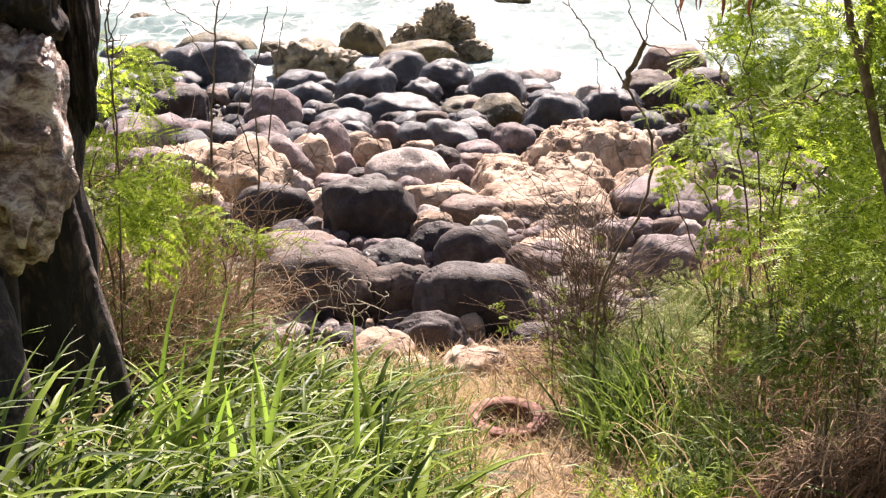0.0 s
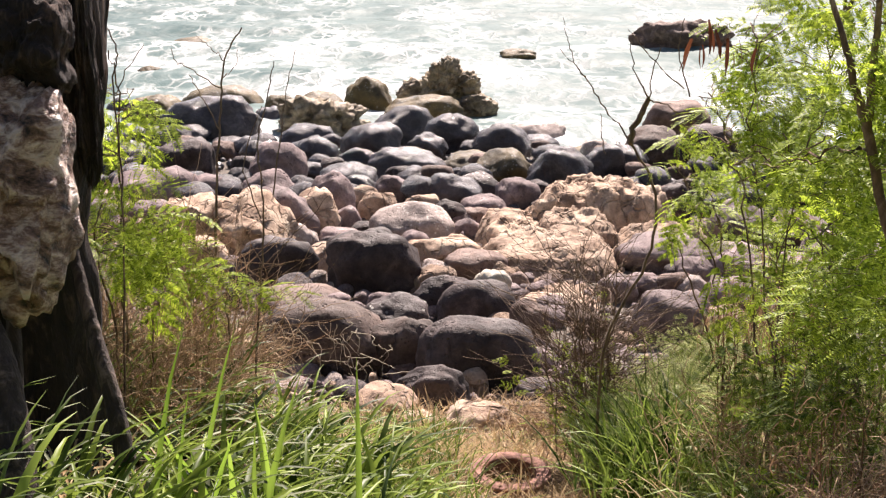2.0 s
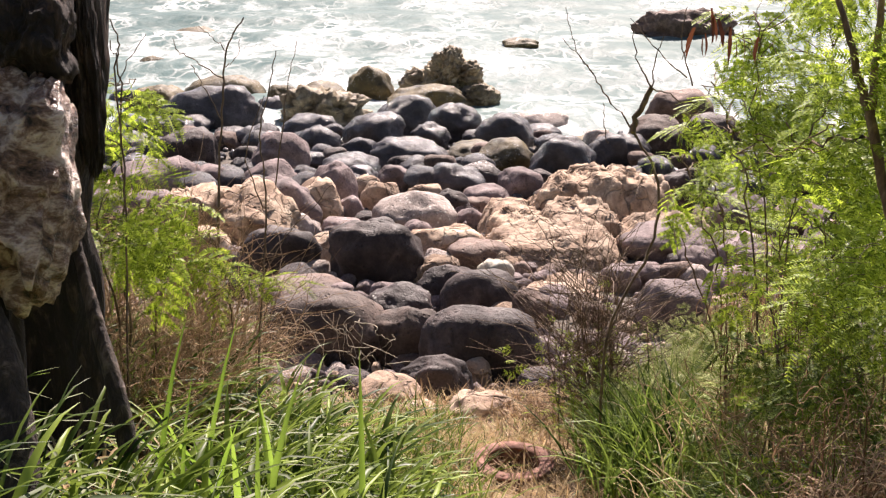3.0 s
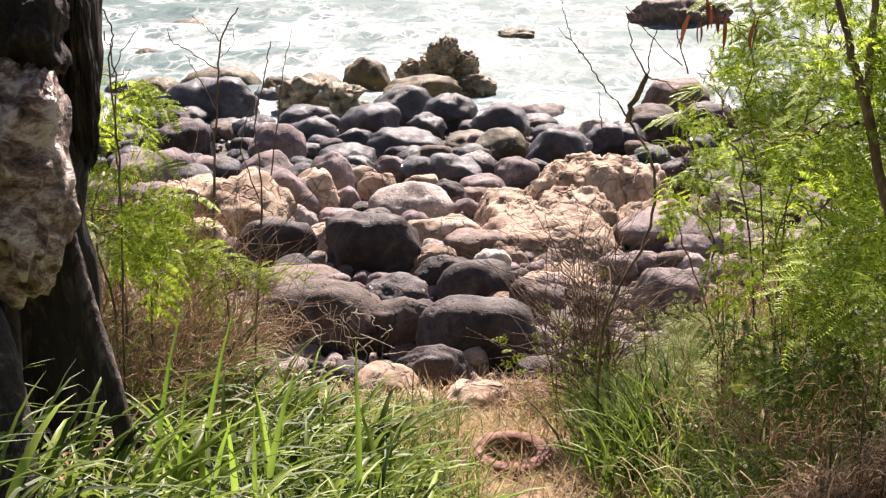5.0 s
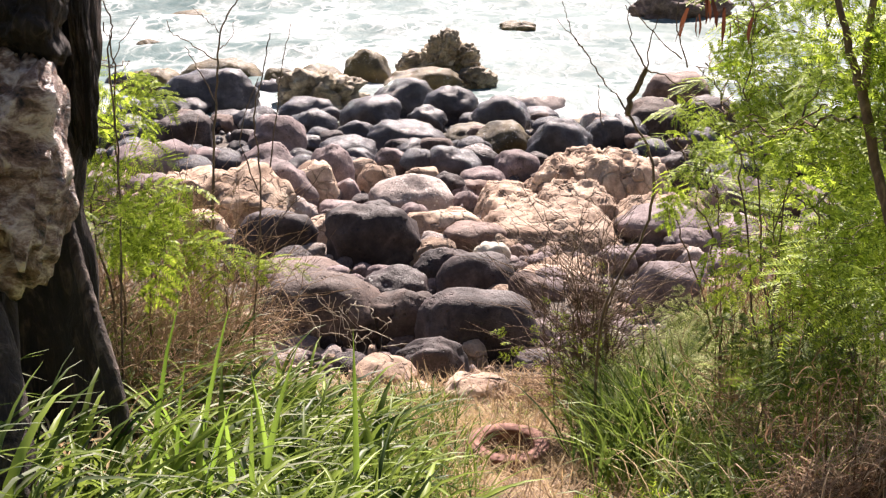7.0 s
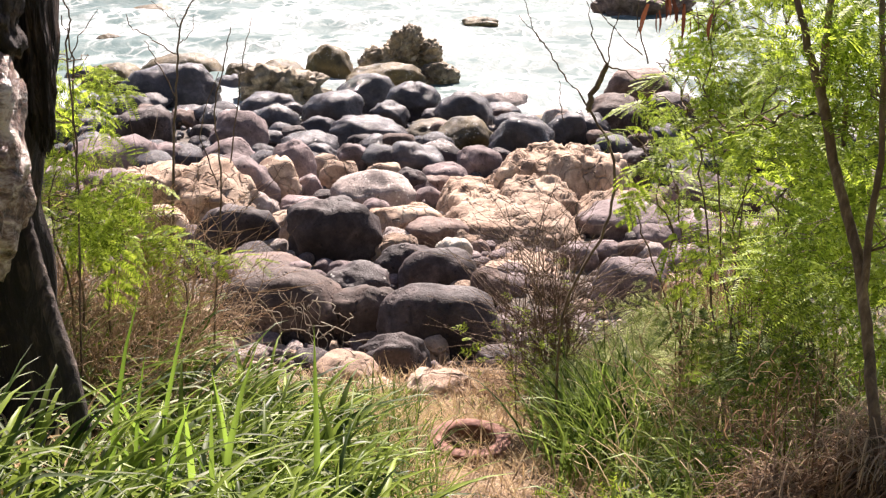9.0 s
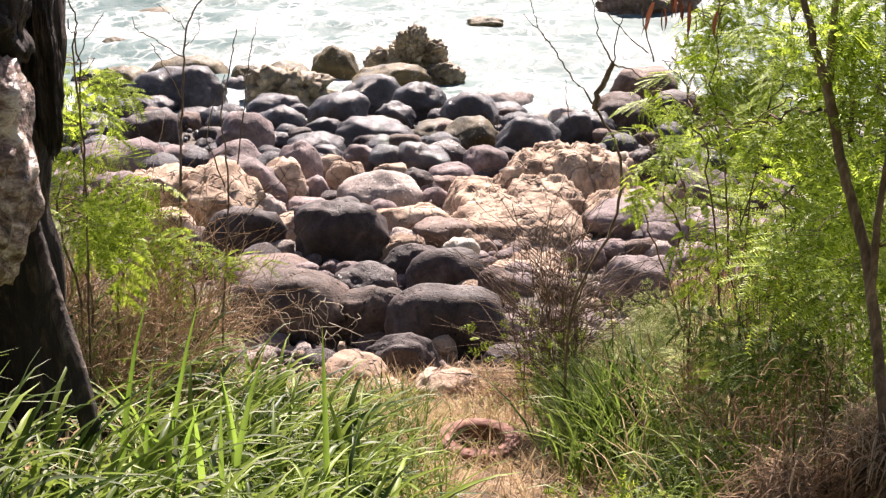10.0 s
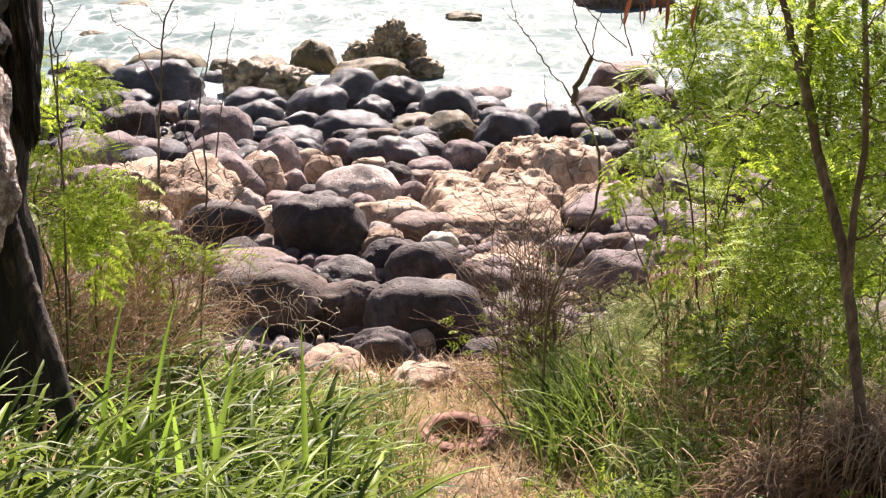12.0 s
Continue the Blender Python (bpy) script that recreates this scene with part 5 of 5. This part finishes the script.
grass("dry_brush", spread(1800, (-2.3, -0.85), (5.3, 6.6), grng, under), (0.25, 0.6), (0.004, 0.009), (0.4, 0.35), STRAW,
      "bleached dry stalks in front of the brushwood", 95, droop=1.5, segments=6)
grass("dry_grass", spread(260, (-1.5, -0.75), (3.8, 4.9), grng), (0.3, 0.62), (0.010, 0.022), (0.5, 0.3), STRAW,
      "pale dead grass blades bent over at the foot of the old tree", 100, droop=0.9, segments=7)
hero = np.concatenate([np.array(c) + np.random.default_rng(3 + i).normal(0, (0.06, 0.08, 0.02), (n, 3)) for i, (c, n) in enumerate(
    (((-0.825, 4.673, 2.874), 8), ((-0.894, 4.352, 2.934), 2), ((-0.604, 4.376, 2.880), 2), ((-0.375, 4.487, 2.826), 1), ((-1.001, 4.133, 2.998), 1), ((-0.527, 4.800, 2.816), 1)))])
hero[:, 2] = ground_z(hero[:, 0], hero[:, 1]) - 0.02
grass("tall_grass", hero, (0.74, 1.02), (0.024, 0.040), (0.10, 0.14), BLADE_LIGHT, "broad bright green blades standing above the grass", 57, droop=0.25)
right_clump = lambda x, y: np.exp(-(((x - 1.02) / 0.2) ** 2 + ((y - 6.5) / 0.55) ** 2)) * smooth(0.45, 0.65, np.hypot(x - RING[0], y - RING[1]))
grass("tall_grass", spread(9000, (0.4, 1.7), (5.0, 8.0), grng, right_clump), (0.3, 0.72), (0.009, 0.018), (0.25, 0.22), BLADE_DARK,
      "clump of dark green grass beside the path", 49, droop=0.6)
right_weed = lambda x, y: smooth(0.75, 1.0, x) * smooth(-0.25, 0.15, np.sin(2.9 * x + 1.3 * y) + np.sin(4.1 * y - 1.7 * x) * 0.7 + 0.55)
grass("weeds", spread(3500, (0.75, 2.2), (6.0, 8.0), grng, right_weed), (0.18, 0.45), (0.006, 0.013), (0.3, 0.3), BLADE_GREEN,
      "thin green grass rising through the weeds", 50, droop=0.9)
weed_patch("weeds", "thick soft green weeds on the bank", spread(800, (0.85, 2.0), (6.0, 7.9), grng, right_weed), (0.12, 0.44), 55, (0.4, 0.7), LEAF_PALE)
bush = np.array((0.837, 7.330, 2.018)) + np.random.default_rng(8).normal(0, (0.16, 0.1, 0.02), (16, 3))
bush[:, 2] = ground_z(bush[:, 0], bush[:, 1])
weed_patch("weeds", "sparse small green leaves of a climber in the bare shrub", bush, (0.3, 0.95), 62, (0.22, 0.4), LEAF_BRIGHT, 12)
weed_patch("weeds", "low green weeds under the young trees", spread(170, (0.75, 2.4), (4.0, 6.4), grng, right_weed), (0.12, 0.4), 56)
grass("tall_grass", spread(1500, (0.72, 1.9), (3.6, 6.0), grng, lambda x, y: smooth(0.9, 1.1, x) * smooth(0.1, 0.6, np.sin(4.3 * x + 2.2 * y) * np.sin(3.1 * y - 2.3 * x) + 0.7)), (0.22, 0.56), (0.007, 0.016), (0.25, 0.22), BLADE_GREEN,
      "upright green grass blades under the young trees", 101, droop=0.8, segments=7)
grass("tall_grass", spread(380, (0.6, 1.6), (3.3, 5.0), grng, lambda x, y: smooth(0.6, 0.9, x)), (0.3, 0.62), (0.010, 0.024), (0.35, 0.3), BLADE_GREEN,
      "bright green grass blades at the foot of the bank", 51, droop=0.9)
grass("dry_brush", spread(450, (0.95, 2.6), (4.4, 8.0), grng, right_weed), (0.25, 0.6), (0.004, 0.008), (0.35, 0.3), DRY_BROWN,
      "dry brown stalks standing in the weeds", 52, droop=1.0)
grass("dry_brush", spread(300, (0.8, 2.4), (4.6, 8.2), grng, right_weed), (0.25, 0.6), (0.004, 0.008), (0.3, 0.3), STRAW,
      "pale seeding grass stalks in the weeds", 53, droop=1.0)
weed_patch("weeds", "bright low leafy weeds at the foot of the bank", spread(50, (0.7, 1.4), (3.4, 4.7), grng), (0.14, 0.42), 63, (0.45, 0.85), LEAF_BRIGHT, 7)


drape = lambda x, y: np.exp(-(((x - 1.5) / 0.25) ** 2 + ((y - 6.6) / 0.4) ** 2))
grass("dry_brush", spread(2600, (0.9, 2.2), (5.6, 7.6), grng, drape), (0.35, 0.75), (0.004, 0.009), (0.4, 0.3), THATCH,
      "drooping dry brown grass over the bank", 64, droop=2.0, segments=7)
grass("dry_brush", spread(190, (0.85, 1.7), (4.4, 6.2), grng), (0.35, 0.72), (0.004, 0.008), (0.25, 0.25), STRAW,
      "pale dry seed stalks standing in the weeds", 65, droop=0.8)


# ---- heap of dead grass against the young tree ----
def grass_heap():
    rng = np.random.default_rng(66)
    root = new("dead_grass_heap")
    root.location = (1.47, 3.62, float(ground_z(1.47, 3.62)))
    for (cx, cy), (rx, ry), top, n, seed in (((1.50, 3.62), (0.24, 0.28), 3.36, 5200, 67), ((1.22, 3.84), (0.20, 0.18), 3.12, 3000, 68)):
        foot = float(ground_z(cx, cy)) - 0.1
        h = top - foot
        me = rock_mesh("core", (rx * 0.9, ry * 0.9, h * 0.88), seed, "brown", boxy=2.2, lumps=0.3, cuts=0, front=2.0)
        me.materials[0] = CORE_SHADE
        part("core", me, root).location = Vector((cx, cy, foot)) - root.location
        az, el = rng.uniform(0, 2 * np.pi, n), np.arccos(rng.uniform(0.0, 1.0, n))
        roots = np.stack([cx + rx * np.sin(el) * np.cos(az), cy + ry * np.sin(el) * np.sin(az), foot + h * 0.93 * np.cos(el)], -1) - np.array(root.location)
        v, q = blades(roots, rng.uniform(0.10, 0.32, n), rng.uniform(0.003, 0.008, n), rng.uniform(0.6, 1.6, n), rng, 5, 1.6, az + rng.normal(0, 0.9, n))
        tagged(part("thatch", mesh_from("thatch", v, q, THATCH), root), kind="stuff")
        # paler stalks put the sunlit top of the heap into colour
        m = n // 5
        roots = np.stack([cx + rx * rng.normal(0, 0.4, m), cy + ry * rng.normal(0, 0.4, m), foot + h * rng.uniform(0.86, 0.98, m)], -1) - np.array(root.location)
        v, q = blades(roots, rng.uniform(0.15, 0.34, m), rng.uniform(0.003, 0.006, m), rng.uniform(0.3, 1.3, m), rng, 5, 1.9)
        tagged(part("top_straw", mesh_from("top_straw", v, q, DRY_BROWN), root, "paler dry stalks laid on top as sunlit straw"), kind="stuff")
    return tagged(root, "matted heap of dead brown grass against a young tree", "heap")


# dark core: shade between the stalks painted as its colour
CORE_SHADE = bark_material("heap_core_shade", (0.02, 0.013, 0.009), (0.05, 0.032, 0.02), (0.11, 0.07, 0.045), 1.0, 0.02)
grass_heap()
grass("dry_brush", spread(900, (0.85, 1.35), (3.6, 4.6), grng), (0.15, 0.4), (0.003, 0.006), (0.8, 0.4), DRY_BROWN,
      "bent dry stalks at the foot of the heap", 54, droop=1.3)


# ---- rough grass over the rest of the slope ----
slope = lambda x, y: np.maximum(smooth(1.9, 2.3, np.abs(x)), smooth(3.2, 2.6, y)) * smooth(0.7, 1.4, np.hypot(x, y)) * np.where(np.abs(x - 0.3) < 0.35, 0.15, 1.0)
grass("rough_grass", spread(9000, (-7, 7), (-4, 9), grng, slope), (0.12, 0.32), (0.008, 0.02), (0.4, 0.3), BLADE_GREEN,
      "rough green grass over the slope", 60, droop=0.7)
grass("rough_grass", spread(7000, (-7, 7), (-4, 9), grng, slope), (0.15, 0.45), (0.004, 0.010), (0.4, 0.3), STRAW,
      "dry yellow grass over the slope", 61, droop=0.8)


# ---- pale dry vines over the large boulder ----
def vines():
    rng = np.random.default_rng(9)
    pieces = []
    for x, z, n, run, fall in ((-1.25, 1.60, 9, 0.30, 0.34), (-0.95, 1.62, 10, 0.36, 0.42), (-0.65, 1.40, 7, 0.40, 0.22), (-0.25, 1.24, 6, 0.35, 0.10)):
        for _ in range(n):
            a = np.array((x, 10.22, z)) + rng.normal(0, (0.14, 0.05, 0.07), 3)
            b = a + np.array([rng.uniform(-0.1, run), rng.normal(-0.12, 0.05), -rng.uniform(0.05, fall)])
            kinks = [a + (b - a) * t + rng.normal(0, (0.05, 0.03, 0.05), 3) for t in (0.3, 0.6)]
            line = bent([a, *kinks, b], 6, 0.003, rng)
            pieces.append(tube(line, np.linspace(0.0042, 0.002, len(line)), 4))
    v, q = joined(pieces)
    return tagged(new("dry_vines", mesh_from("dry_vines", v, q, VINE)), "pale dry vine stems trailing over a dark boulder", "vines", kind="stuff")


vines()
